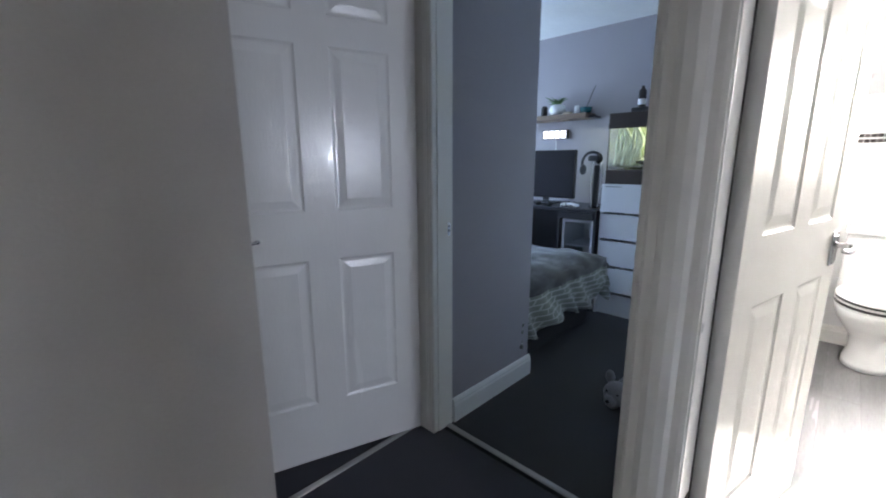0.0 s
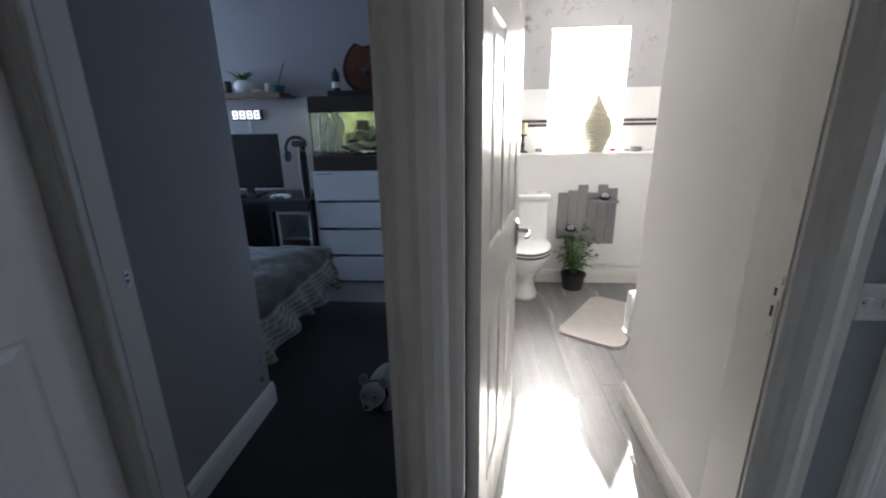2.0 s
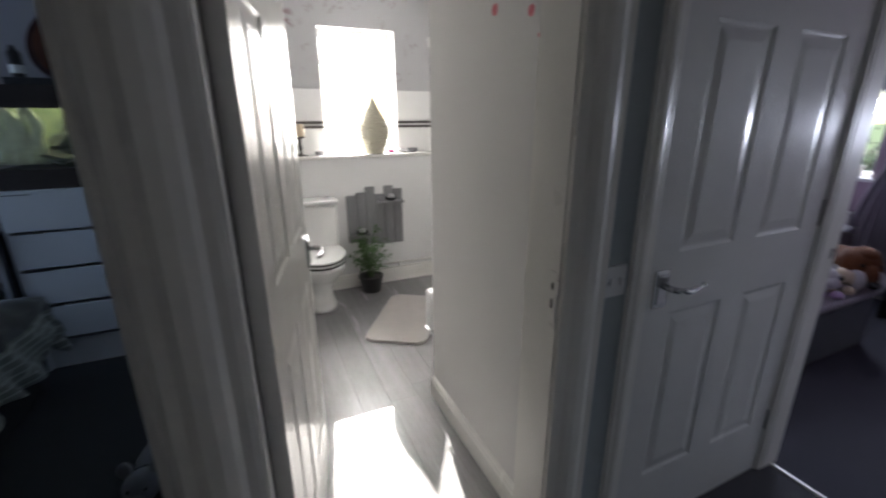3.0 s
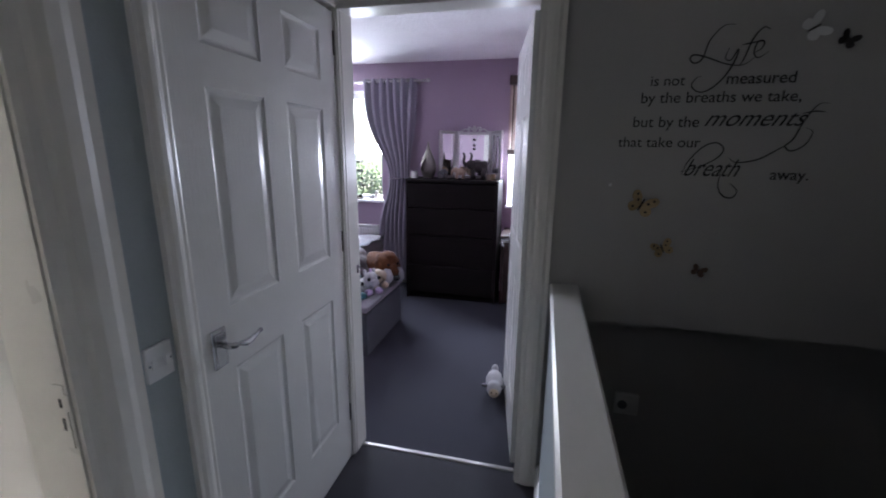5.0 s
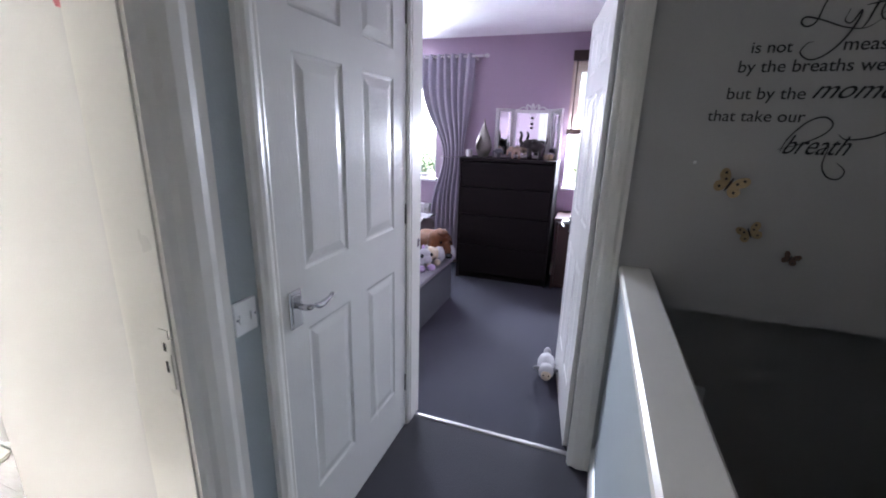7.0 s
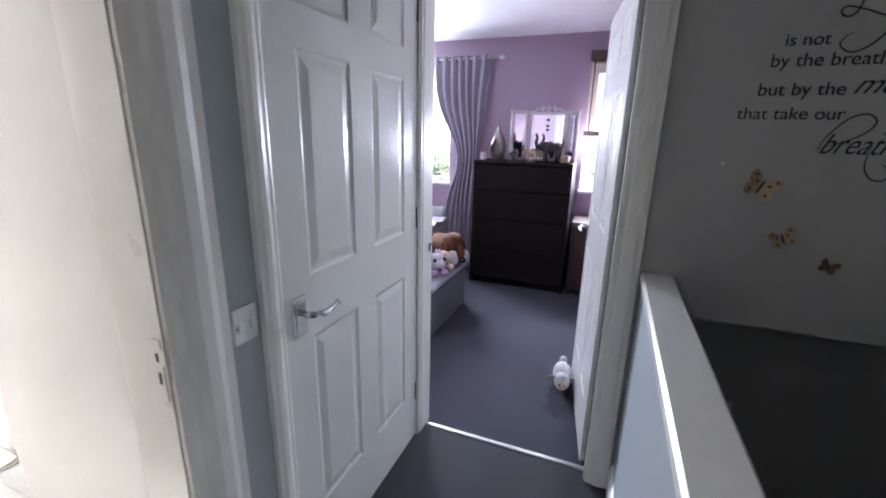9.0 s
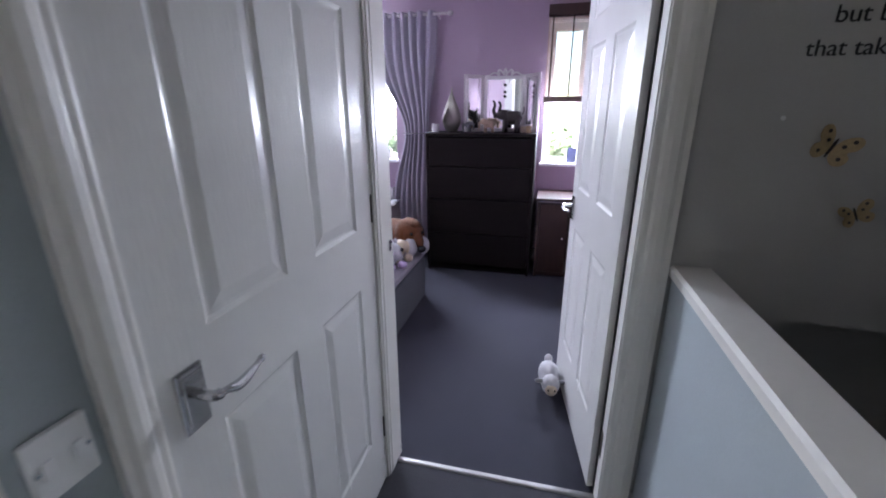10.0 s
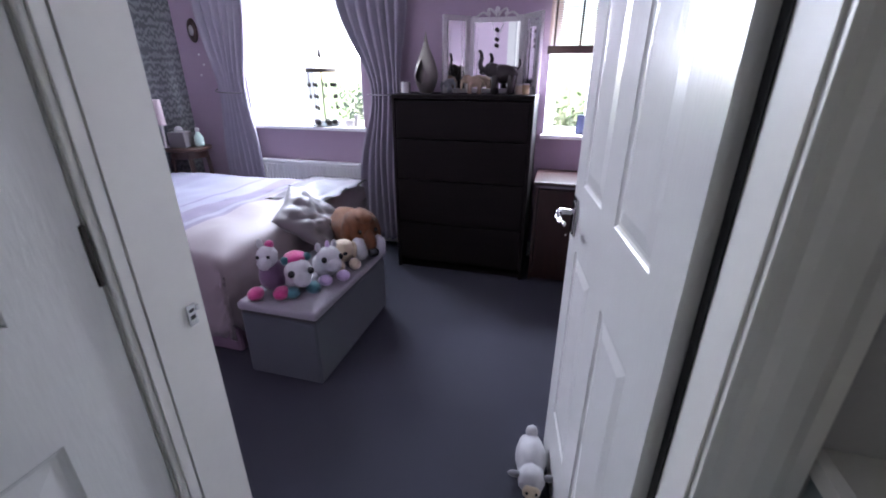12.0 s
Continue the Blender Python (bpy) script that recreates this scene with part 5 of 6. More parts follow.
d1, d2, A = Vector((0.84, -0.54)), Vector((-0.54, -0.84)), Vector((3.27, -0.22))
n = 24
pts = []
for cx, cy, a0 in ((0.69, 0.06, -90), (0.69, 0.36, 0), (0.06, 0.36, 90), (0.06, 0.06, 180)):
    for q in range(7):
        a = radians(a0 + q * 15)
        p = A + d1 * (cx + 0.06 * math.cos(a)) + d2 * (cy + 0.06 * math.sin(a))
        pts.append((p.x, p.y))
prism(pts, 0.018, "z", rg)
bmesh.ops.bevel(rg, geom=[e for e in rg.edges if abs(e.verts[0].co.z - e.verts[1].co.z) < 1e-4 and e.verts[0].co.z > 0.01], offset=0.008, segments=2, affect="EDGES")
tagged(part("bath_rug", rg, M["rug"]), "beige tufted bath rug on the grey floor", "rug")
tw = thing("hand_towel", (2.60, -0.47, 0.33), "white hand towel on a chrome bar at the wall's end", "towel")
part("towel", box(0.0, 0.07, -0.045, 0.045, 0.02, 0.24, 0.02, 3), M["towel"], tw)
part("bar", tube([(-0.035, 0.035, 0.01), (0.085, 0.035, 0.01), (0.085, -0.05, 0.01)], 0.007, 8), M["chrome"], tw)
pi = thing("pipe_run", (4.215, -1.0, 0.135), "white painted heating pipe above the skirting", "pipe")
part("pipe", tube([(0, -0.4, 0), (0, 0.36, 0)], 0.008, 10), M["gloss"], pi, smooth=True)
part("pipe", tube([(0, -0.4, 0.04), (0, 0.36, 0.04)], 0.008, 10), M["gloss"], pi, smooth=True)
for y in (-0.2, 0.2):
    part("clip", box(-0.01, 0.02, y - 0.008, y + 0.008, -0.012, 0.052, 0.003), M["plastic_white"], pi)

# things on the ledge
vz = thing("woven_vase", (4.335, -0.655, 1.126), "pale woven flame-shaped lamp in the window", "lamp")
prof = [(p.x, p.y) for p in spline([(0.065, 0, 0), (0.075, 0.02, 0), (0.095, 0.07, 0), (0.118, 0.14, 0), (0.122, 0.19, 0), (0.105, 0.25, 0), (0.07, 0.32, 0), (0.035, 0.38, 0), (0.010, 0.43, 0), (0.003, 0.45, 0)], 3)]
for i, (r, z) in enumerate(prof):
    if r > 0.006:
        ring = [((r + 0.003 * (1 if (q + i) % 2 else -1)) * math.cos(a), (r + 0.003 * (1 if (q + i) % 2 else -1)) * math.sin(a), z) for q, a in enumerate([2 * math.pi * w / 24 for w in range(25)])]
        part("weave", tube(ring, 0.0065, 5), M["wicker"], vz)
part("liner", lathe([(max(0.001, r - 0.006), z + 0.002) for r, z in prof], 28), M["wicker"], vz, "pale woven shade", smooth=True)
for k in range(12):
    a = 2 * math.pi * k / 12
    part("rib", tube([(r * math.cos(a), r * math.sin(a), z) for r, z in prof], 0.003, 4), M["wicker"], vz)
cs = thing("candlestick", (4.32, -0.06, 1.126), "cream pillar candle on a dark candlestick", "candle")
part("stand", lathe([(0.05, 0), (0.052, 0.006), (0.02, 0.015), (0.012, 0.03), (0.018, 0.06), (0.011, 0.09), (0.014, 0.13), (0.042, 0.14), (0.042, 0.148)], 20), M["bronze"], cs, smooth=True)
part("candle", lathe([(0.034, 0.148), (0.035, 0.15), (0.035, 0.235), (0.03, 0.24), (0.006, 0.236)], 20), M["plush_cream"], cs)
for y, r, h, mt, lab in ((-0.205, 0.035, 0.03, M["grey_plank"], "small grey dish on the ledge"), (-0.99, 0.045, 0.035, M["grey_plank"], "small grey soap dish on the ledge")):
    ds = part("dish", lathe([(r * 0.6, 0), (r * 0.9, 0.006), (r, h), (r * 0.92, h), (r * 0.8, 0.01)], 20), mt)
    ds.matrix_basis = pose(4.33, y, 1.126)
    tagged(ds, lab, "dish")
sh = part("shell", ball(0, 0, 0.018, 0.025, 0.045, 0.018, 0.25, 6, 3), M["plush_white"], smooth=True)
sh.matrix_basis = pose(4.33, -0.90, 1.126, 12, 0, 0)
tagged(sh, "white sea shell lying on the ledge", "shell")
so = part("soap", ball(0, 0, 0.016, 0.022, 0.032, 0.016, 0.05, 6, 2), M["plush_pink"], smooth=True)
so.matrix_basis = pose(4.30, -0.79, 1.126)
tagged(so, "small pink soap on the window ledge", "soap")
hk = thing("wall_hook", (4.413, -1.21, 2.02), "small chrome hook on the papered wall", "hook")
part("plate", box(-0.012, 0, -0.03, 0.03, -0.04, 0.04, 0.004), M["plastic_white"], hk)
part("hook", tube(spline([(-0.01, 0, 0.0), (-0.05, 0, -0.01), (-0.05, 0, -0.04), (-0.03, 0, -0.05)], 5), 0.008, 8), M["chrome"], hk, smooth=True)
# ---- dark bedroom ----
M["desk_black"] = mat("black_ash_veneer", (0.03, 0.03, 0.034), 0.35, vary=0.25, scale=3, grain=70, bump=0.1, stretch=(1, 8, 1))
M["screen"] = mat("switched_off_screen", (0.008, 0.008, 0.01), 0.12, vary=0.05, bump=0.0)
M["tank_trim"] = mat("dark_brown_tank_trim", (0.035, 0.024, 0.02), 0.45, vary=0.25, scale=3, grain=60, bump=0.1)
M["driftwood"] = mat("pale_driftwood", (0.62, 0.64, 0.45), 0.8, vary=0.3, scale=14, grain=80, bump=0.5)
M["gravel"] = mat("pale_gravel", (0.5, 0.5, 0.42), 0.8, vary=0.35, scale=60, grain=120, bump=0.9)
M["rock"] = mat("mossy_rock", (0.14, 0.14, 0.09), 0.85, vary=0.4, scale=14, grain=80, bump=0.8)
M["tank_back"] = mat("green_tank_backdrop", (0.24, 0.27, 0.12), 0.7, vary=0.5, scale=5, grain=14, bump=0.0)
M["guitar_top"] = mat("dark_sunburst_varnish", (0.05, 0.014, 0.010), 0.15, vary=0.3, scale=4, grain=60, bump=0.02, coat=0.5)
M["guitar_wood"] = mat("sunburst_spruce", (0.11, 0.035, 0.016), 0.25, vary=0.2, scale=4, grain=60, bump=0.03)
M["shelf_wood"] = mat("brown_shelf_wood", (0.19, 0.13, 0.09), 0.6, vary=0.3, scale=4, grain=50, bump=0.2, stretch=(1, 0.4, 6))
M["strap_base"] = mat("charcoal_divan_fabric", (0.03, 0.03, 0.033), 0.9, vary=0.15, grain=260, bump=0.5)
M["tube"] = mat("tank_lamp_tube", (0.9, 1.0, 0.8), 0.4, vary=0.0, bump=0.0, emit=5.0)
M["led"] = mat("clock_led", (0.85, 0.9, 1.0), 0.4, vary=0.0, bump=0.0, emit=0.3)

# duvet: charcoal top, pale checked underside turned up at the hem
dvm = mat("charcoal_checked_duvet", (0.1, 0.1, 0.1), 0.85, bump=0.3, sheen=0.2)
nn, ll = dvm.node_tree.nodes, dvm.node_tree.links
tc, sx, cmp_, mx, br, wv, mx2, rp = (nn.new("ShaderNodeTexCoord"), nn.new("ShaderNodeSeparateXYZ"), nn.new("ShaderNodeMath"), nn.new("ShaderNodeMix"), nn.new("ShaderNodeTexBrick"), nn.new("ShaderNodeTexNoise"), nn.new("ShaderNodeMix"), nn.new("ShaderNodeValToRGB"))
ll.new(tc.outputs["Object"], sx.inputs[0])
cmp_.operation, cmp_.inputs[1].default_value = "LESS_THAN", 0.44
ll.new(sx.outputs[2], cmp_.inputs[0])
mp = nn.new("ShaderNodeMapping")
mp.inputs["Rotation"].default_value = (radians(90), radians(40), 0)
ll.new(tc.outputs["Object"], mp.inputs[0]), ll.new(mp.outputs[0], br.inputs["Vector"])
br.inputs["Scale"].default_value, br.inputs["Mortar Size"].default_value = 6.0, 0.03
br.inputs["Color1"].default_value, br.inputs["Color2"].default_value, br.inputs["Mortar"].default_value = (0.17, 0.18, 0.16, 1), (0.22, 0.23, 0.20, 1), (0.42, 0.43, 0.40, 1)
wv.inputs["Scale"].default_value = 9
mp2 = nn.new("ShaderNodeMapping")
mp2.inputs["Scale"].default_value = (0.9, 1.6, 1)
ll.new(tc.outputs["Object"], mp2.inputs[0]), ll.new(mp2.outputs[0], wv.inputs["Vector"])
rp.color_ramp.elements[0].position, rp.color_ramp.elements[0].color = 0.45, (0.05, 0.05, 0.052, 1)
rp.color_ramp.elements[1].position, rp.color_ramp.elements[1].color = 0.75, (0.13, 0.13, 0.14, 1)
ll.new(wv.outputs[0], rp.inputs[0])
mx.data_type = "RGBA"
ll.new(cmp_.outputs[0], mx.inputs[0]), ll.new(rp.outputs[0], mx.inputs[6]), ll.new(br.outputs[0], mx.inputs[7])
ll.new(mx.outputs[2], nn["Principled BSDF"].inputs["Base Color"])
M["duvet1"] = dvm

b1 = thing("divan_bed", (2.46, 1.44, 0), "divan bed with a rumpled charcoal duvet", "bed")
part("base", box(0, 1.02, 0.04, 1.9, 0.0, 0.30, 0.015), M["strap_base"], b1, "black divan base")
part("mattress", box(0, 1.04, 0.03, 1.9, 0.30, 0.50, 0.05, 3), M["lid_pad"], b1)
thick(part("duvet", draped(-0.02, 1.03, 0.0, 1.7, 0.57, 0.25, 0.10, nx=64, ny=70, folds=0.035, seed=11.0, hem_wave=0.07), M["duvet1"], b1, "charcoal duvet with a pale checked border", smooth=True), 0.02)

cd = thing("chest_of_drawers", (4.175, 1.13, 0), "white four-drawer chest under the fish tank", "chest of drawers")
part("carcass", boxes((-0.48, 0, -0.40, -0.385, 0, 1.02), (-0.48, 0, 0.385, 0.40, 0, 1.02), (-0.02, 0, -0.385, 0.385, 0, 1.02), (-0.44, -0.02, -0.385, 0.385, 0.10, 0.12)), M["malm_white"], cd)
part("top", box(-0.485, 0, -0.402, 0.402, 1.022, 1.045, 0.002), M["malm_white"], cd)
part("plinth", box(-0.45, -0.42, -0.385, 0.385, 0.0, 0.17), M["malm_white"], cd)
for z0 in (0.20, 0.412, 0.624, 0.832):
    d = part("drawer", box(-0.487, -0.467, -0.383, 0.383, z0, z0 + 0.192, 0.002), M["malm_white"], cd)
    # dark bar drawn for the shade inside the finger slit
    part("pull_slit_shade", box(-0.4875, -0.47, 0.25, 0.37, z0 + 0.193, z0 + 0.197), M["dark"], d)

# fish tank
ft = thing("fish_tank", (3.92, 1.215, 1.046), "lit fish tank with dark brown trim", "fish tank")
part("base", box(-0.185, 0.185, -0.315, 0.315, 0, 0.105, 0.004), M["tank_trim"], ft)
part("hood", box(-0.185, 0.185, -0.315, 0.315, 0.445, 0.525, 0.004), M["tank_trim"], ft)
for y in (-0.31, 0.304):
    part("corner_post", boxes((-0.182, -0.168, y, y + 0.006, 0.105, 0.445)), M["tank_trim"], ft)
for nm, a in (("pane", (-0.181, -0.176, -0.303, 0.303, 0.105, 0.445)), ("pane", (-0.17, 0.17, -0.312, -0.307, 0.105, 0.445)), ("pane", (-0.17, 0.17, 0.307, 0.312, 0.105, 0.445))):
    part(nm, box(*a), M["glass"], ft).visible_shadow = False
part("backdrop", box(0.165, 0.172, -0.305, 0.305, 0.105, 0.445), M["tank_back"], ft, "green painted backdrop")
gr = bmesh.new()
gx, gy = 10, 24
g = [[gr.verts.new((-0.168 + 0.33 * i / gx, -0.3 + 0.6 * j / gy, 0.135 + 0.02 * noise.noise(Vector((i * 0.6, j * 0.5, 0))))) for j in range(gy + 1)] for i in range(gx + 1)]
for i in range(gx):
    for j in range(gy):
        gr.faces.new((g[i][j], g[i + 1][j], g[i + 1][j + 1], g[i][j + 1]))
part("gravel", gr, M["gravel"], ft, smooth=True)
dw = bmesh.new()
for k in range(9):
    y0 = 0.27 - 0.02 * k
    tube(spline([(-0.12 + 0.02 * (k % 3), y0, 0.13), (-0.11, y0 - 0.01, 0.22), (-0.10, y0 - 0.015 * (k % 4), 0.32), (-0.10, y0 - 0.02 + 0.012 * (k % 5), 0.43)], 4), [0.020 - 0.0008 * q for q in range(13)], 7, dw)
part("driftwood", dw, M["driftwood"], ft, smooth=True)
part("rockwork", ball(-0.02, -0.06, 0.22, 0.08, 0.14, 0.10, 0.5, 6, 3, bm=ball(-0.05, -0.05, 0.16, 0.09, 0.2, 0.05, 0.5, 6, 3, bm=box(-0.08, 0.02, -0.09, 0.0, 0.22, 0.36, 0.01))), M["rock"], ft)
part("front_apron", box(-0.187, -0.182, -0.315, 0.315, 0.412, 0.447), M["tank_trim"], ft)
part("light_tube", tube([(-0.06, -0.27, 0.432), (-0.06, 0.27, 0.432)], 0.010, 8), M["tube"], ft)

# on the tank: a flat black box, a bottle and a guitar
bx = thing("media_box", (3.93, 1.19, 1.572), "flat black box on the fish tank", "box")
part("body", box(-0.10, 0.10, -0.22, 0.22, 0, 0.04, 0.006), M["pot_black"], bx)
part("front_trim", box(-0.103, -0.10, -0.21, 0.21, 0.012, 0.028), M["desk_black"], bx)
bo = thing("bottle", (3.90, 1.36, 1.614), "slim dark bottle with a pale label", "bottle")
part("body", lathe([(0.026, 0), (0.028, 0.004), (0.028, 0.12), (0.012, 0.14), (0.012, 0.155)], 20), M["bronze"], bo, smooth=True)
part("label", lathe([(0.0285, 0.02), (0.0288, 0.021), (0.0288, 0.06), (0.0285, 0.061)], 20), M["plastic_white"], bo)


def guitar_outline(n=48):
    out = []
    for i in range(n):
        a = 2 * math.pi * i / n
        x, y = math.cos(a), math.sin(a)
        w = 0.19 if x < 0 else 0.145
        waist = 1 - 0.20 * math.exp(-((x - 0.22) / 0.2) ** 2)
        out.append((0.245 * x, w * y * waist))
    return out


gt = thing("acoustic_guitar", pose(4.03, 1.08, 1.80, 0, 0, 0) @ pose(0, 0, 0, 0, 0, 180) @ pose(0, 0, 0, 33, 0, 0), "dark sunburst acoustic guitar leaning above the tank", "guitar")
part("body", prism([(a, b) for a, b in guitar_outline()], 0.10, "x"), M["guitar_top"], gt, smooth=False)
bm = prism([(a * 0.88, b * 0.86) for a, b in guitar_outline()], 0.003, "x")
bmesh.ops.translate(bm, vec=(0.1005, 0, 0), verts=bm.verts)
part("soundboard", bm, M["guitar_wood"], gt, "amber soundboard")
part("sound_hole", lathe([(0.001, 0), (0.048, 0), (0.048, 0.0015), (0.001, 0.0015)], 24, pose(0.104, 0.06, 0, 0, 90, 0)), M["pot_black"], gt)
part("bridge", box(0.104, 0.112, -0.115, -0.09, -0.06, 0.06, 0.002), M["desk_black"], gt)
part("neck", box(0.085, 0.115, 0.22, 0.52, -0.024, 0.024, 0.006), M["desk_black"], gt)
part("headstock", box(0.085, 0.105, 0.52, 0.64, -0.034, 0.034, 0.004), M["guitar_top"], gt)
part("strings", boxes(*[(0.116, 0.117, -0.10, 0.60, -0.018 + 0.007 * i, -0.0172 + 0.007 * i) for i in range(6)]), M["chrome"], gt)

# desk and what stands on it
dk = thing("desk", (3.92, 2.2, 0), "black ash desk with an open knee space", "desk")
part("desktop", box(-0.27, 0.27, -0.655, 0.7, 0.815, 0.842, 0.003), M["desk_black"], dk)
for y in (-0.65, -0.335, 0.66):
    part("side_panel", box(-0.25, 0.26, y, y + 0.02, 0, 0.815), M["desk_black"], dk)
part("drawer_front", box(-0.262, -0.245, -0.63, -0.335, 0.755, 0.812, 0.002), M["desk_black"], dk)
part("back_panel", box(0.24, 0.255, -0.63, 0.66, 0.3, 0.815), M["desk_black"], dk)
fr = thing("mini_cabinet", (3.90, 1.715, 0), "small white-framed cabinet with a dark glass door", "cabinet")
part("body", boxes((-0.18, 0.2, -0.135, -0.125, 0.0, 0.745), (-0.18, 0.2, 0.125, 0.135, 0.0, 0.745), (0.19, 0.2, -0.125, 0.125, 0.0, 0.745), (-0.18, 0.19, -0.125, 0.125, 0.0, 0.02), (-0.18, 0.19, -0.125, 0.125, 0.735, 0.745)), M["malm_white"], fr)
dd = part("door", boxes((-0.2, -0.182, -0.135, -0.115, 0.02, 0.745), (-0.2, -0.182, 0.115, 0.135, 0.02, 0.745), (-0.2, -0.182, -0.115, 0.115, 0.725, 0.745), (-0.2, -0.182, -0.115, 0.115, 0.02, 0.04)), M["malm_white"], fr)
part("pane", box(-0.193, -0.188, -0.115, 0.115, 0.04, 0.725), M["glass"], dd)
for z in (0.3, 0.52):
    part("shelf", box(-0.17, 0.185, -0.124, 0.124, z, z + 0.01), M["malm_white"], fr)
mo = thing("monitor", (3.93, 2.17, 0.843), "large black monitor, switched off", "monitor")
part("screen", box(-0.01, 0.0, -0.285, 0.285, 0.055, 0.47, 0.003), M["screen"], mo)
part("back_shell", box(0.0005, 0.035, -0.29, 0.29, 0.05, 0.475, 0.008), M["pot_black"], mo)
part("stand", box(0.02, 0.04, -0.03, 0.03, 0.0, 0.2, 0.004), M["pot_black"], mo)
part("foot", box(-0.08, 0.10, -0.12, 0.12, 0.0, 0.012, 0.004), M["pot_black"], mo)
gc = thing("game_console", (3.86, 1.655, 0.843, 0, 0, 24), "upright white and black games console", "games console")
part("core", box(-0.12, 0.13, -0.02, 0.02, 0.01, 0.345, 0.008), M["pot_black"], gc)
for s in (1, -1):
    sh_ = bmesh.new()
    n = 12
    rows = []
    for i in range(n + 1):
        z = 0.005 + 0.365 * i / n
        bow = 0.010 * math.sin(math.pi * i / n) + 0.006 * (i / n) ** 3
        rows.append([sh_.verts.new((x, s * (0.024 + bow * k), z)) for x, k in ((-0.135, 1.4), (-0.05, 1.0), (0.05, 0.9), (0.14, 1.2))])
    for p, q in zip(rows, rows[1:]):
        for i in range(3):
            sh_.faces.new((p[i], p[i + 1], q[i + 1], q[i]))
    thick(part("side_shell", sh_, M["plastic_white"], gc, "white curved side shell", smooth=True), 0.004)
part("stand", lathe([(0.05, 0), (0.055, 0.004), (0.05, 0.01)], 24), M["pot_black"], gc)
hs = thing("headset", (3.84, 1.69, 1.22), "black headset resting on the console", "headset")
part("headband", tube(spline([(0.0, 0.08, -0.08), (0.0, 0.085, 0.0), (0.0, 0.05, 0.055), (0.0, 0.0, 0.07), (0.0, -0.05, 0.055), (0.0, -0.07, 0.02)], 5), 0.012, 8), M["pot_black"], hs, smooth=True)
for y, z in ((0.075, -0.07), (-0.055, 0.02)):
    part("ear_cup", ball(0, y, z, 0.045, 0.025, 0.045, sub=2), M["pot_black"], hs, smooth=True)
part("visor", box(-0.05, 0.04, -0.075, 0.02, 0.0, 0.045, 0.012), M["desk_black"], hs)
for x, y, mt, lab in ((3.74, 2.04, M["pot_black"], "black game controller on the desk"), (3.74, 1.80, M["plastic_white"], "white game controller on the desk")):
    gp = thing("game_controller", (x, y, 0.843), lab, "game controller")
    part("body", ball(0, 0, 0.022, 0.03, 0.06, 0.016, sub=2), mt, gp, smooth=True)
    for s in (1, -1):
        part("grip", ball(-0.03, s * 0.055, 0.018, 0.045, 0.02, 0.017, sub=2), mt, gp, smooth=True)
        part("thumb_stick", lathe([(0.008, 0.034), (0.006, 0.042), (0.010, 0.046)], 10, pose(0, s * 0.025, 0)), M["pot_black"], gp)

# clock and shelf on the wall
ck = thing("led_clock", (4.198, 2.235, 1.43), "dark wall clock with white glowing digits", "clock")
part("case", box(-0.02, 0, -0.135, 0.135, -0.005, 0.078, 0.004), M["pot_black"], ck)
for k in range(4):
    y = 0.095 - 0.062 * k
    part("digit", boxes((-0.024, -0.0205, y - 0.022, y + 0.022, 0.060, 0.070), (-0.024, -0.0205, y - 0.022, y + 0.022, 0.031, 0.041), (-0.024, -0.0205, y - 0.022, y + 0.022, 0.003, 0.013),
                        (-0.024, -0.0205, y - 0.022, y - 0.012, 0.013, 0.031), (-0.024, -0.0205, y + 0.012, y + 0.022, 0.013, 0.031), (-0.024, -0.0205, y - 0.022, y - 0.012, 0.041, 0.060), (-0.024, -0.0205, y + 0.012, y + 0.022, 0.041, 0.060)), M["led"], ck)
part("cable", tube(spline([(-0.006, -0.01, -0.005), (-0.006, -0.012, -0.1), (-0.006, -0.008, -0.25)], 4), 0.003, 6), M["plastic_white"], ck)
ws = thing("wall_shelf", (4.2, 2.3, 1.585), "brown wooden floating shelf with plants", "shelf")
part("board", box(-0.2, 0, -0.45, 0.5, 0, 0.042, 0.003), M["shelf_wood"], ws)
part("bracket", box(-0.16, 0, -0.50, -0.453, 0.0, 0.02, 0.003), M["desk_black"], ws)
pl = thing("potted_plant", (4.09, 2.17, 1.628), "spiky plant in a round white pot", "plant")
part("pot", lathe([(0.035, 0), (0.06, 0.012), (0.075, 0.045), (0.066, 0.08), (0.04, 0.095), (0.035, 0.09)], 24), M["plastic_white"], pl, smooth=True)
bm = bmesh.new()
random.seed(21)
for k in range(26):
    a, L = random.uniform(0, 6.283), random.uniform(0.06, 0.13)
    d = Vector((math.cos(a), math.sin(a), random.uniform(0.4, 1.5))).normalized()
    p = Vector((0, 0, 0.085))
    tube(spline([p, p + d * L * 0.6, p + d * L + Vector((d.x, d.y, -0.3)) * 0.03], 3), [0.005, 0.006, 0.006, 0.005, 0.004, 0.003, 0.001], 4, bm)
part("leaves", bm, M["leaf"], pl)
for y, r, h, mt, lab in ((1.975, 0.02, 0.07, M["plastic_white"], "small white tin on the shelf"), (2.30, 0.03, 0.09, M["bronze"], "dark ornament on the shelf")):
    o = part("ornament", lathe([(r * 0.9, 0), (r, 0.004), (r, h * 0.8), (r * 0.8, h)], 16), mt, smooth=True)
    o.matrix_basis = pose(4.08, y, 1.628)
    tagged(o, lab, "ornament")
bw = thing("incense_bowl", (4.09, 1.895, 1.628), "teal bowl with a leaning incense stick", "incense holder")
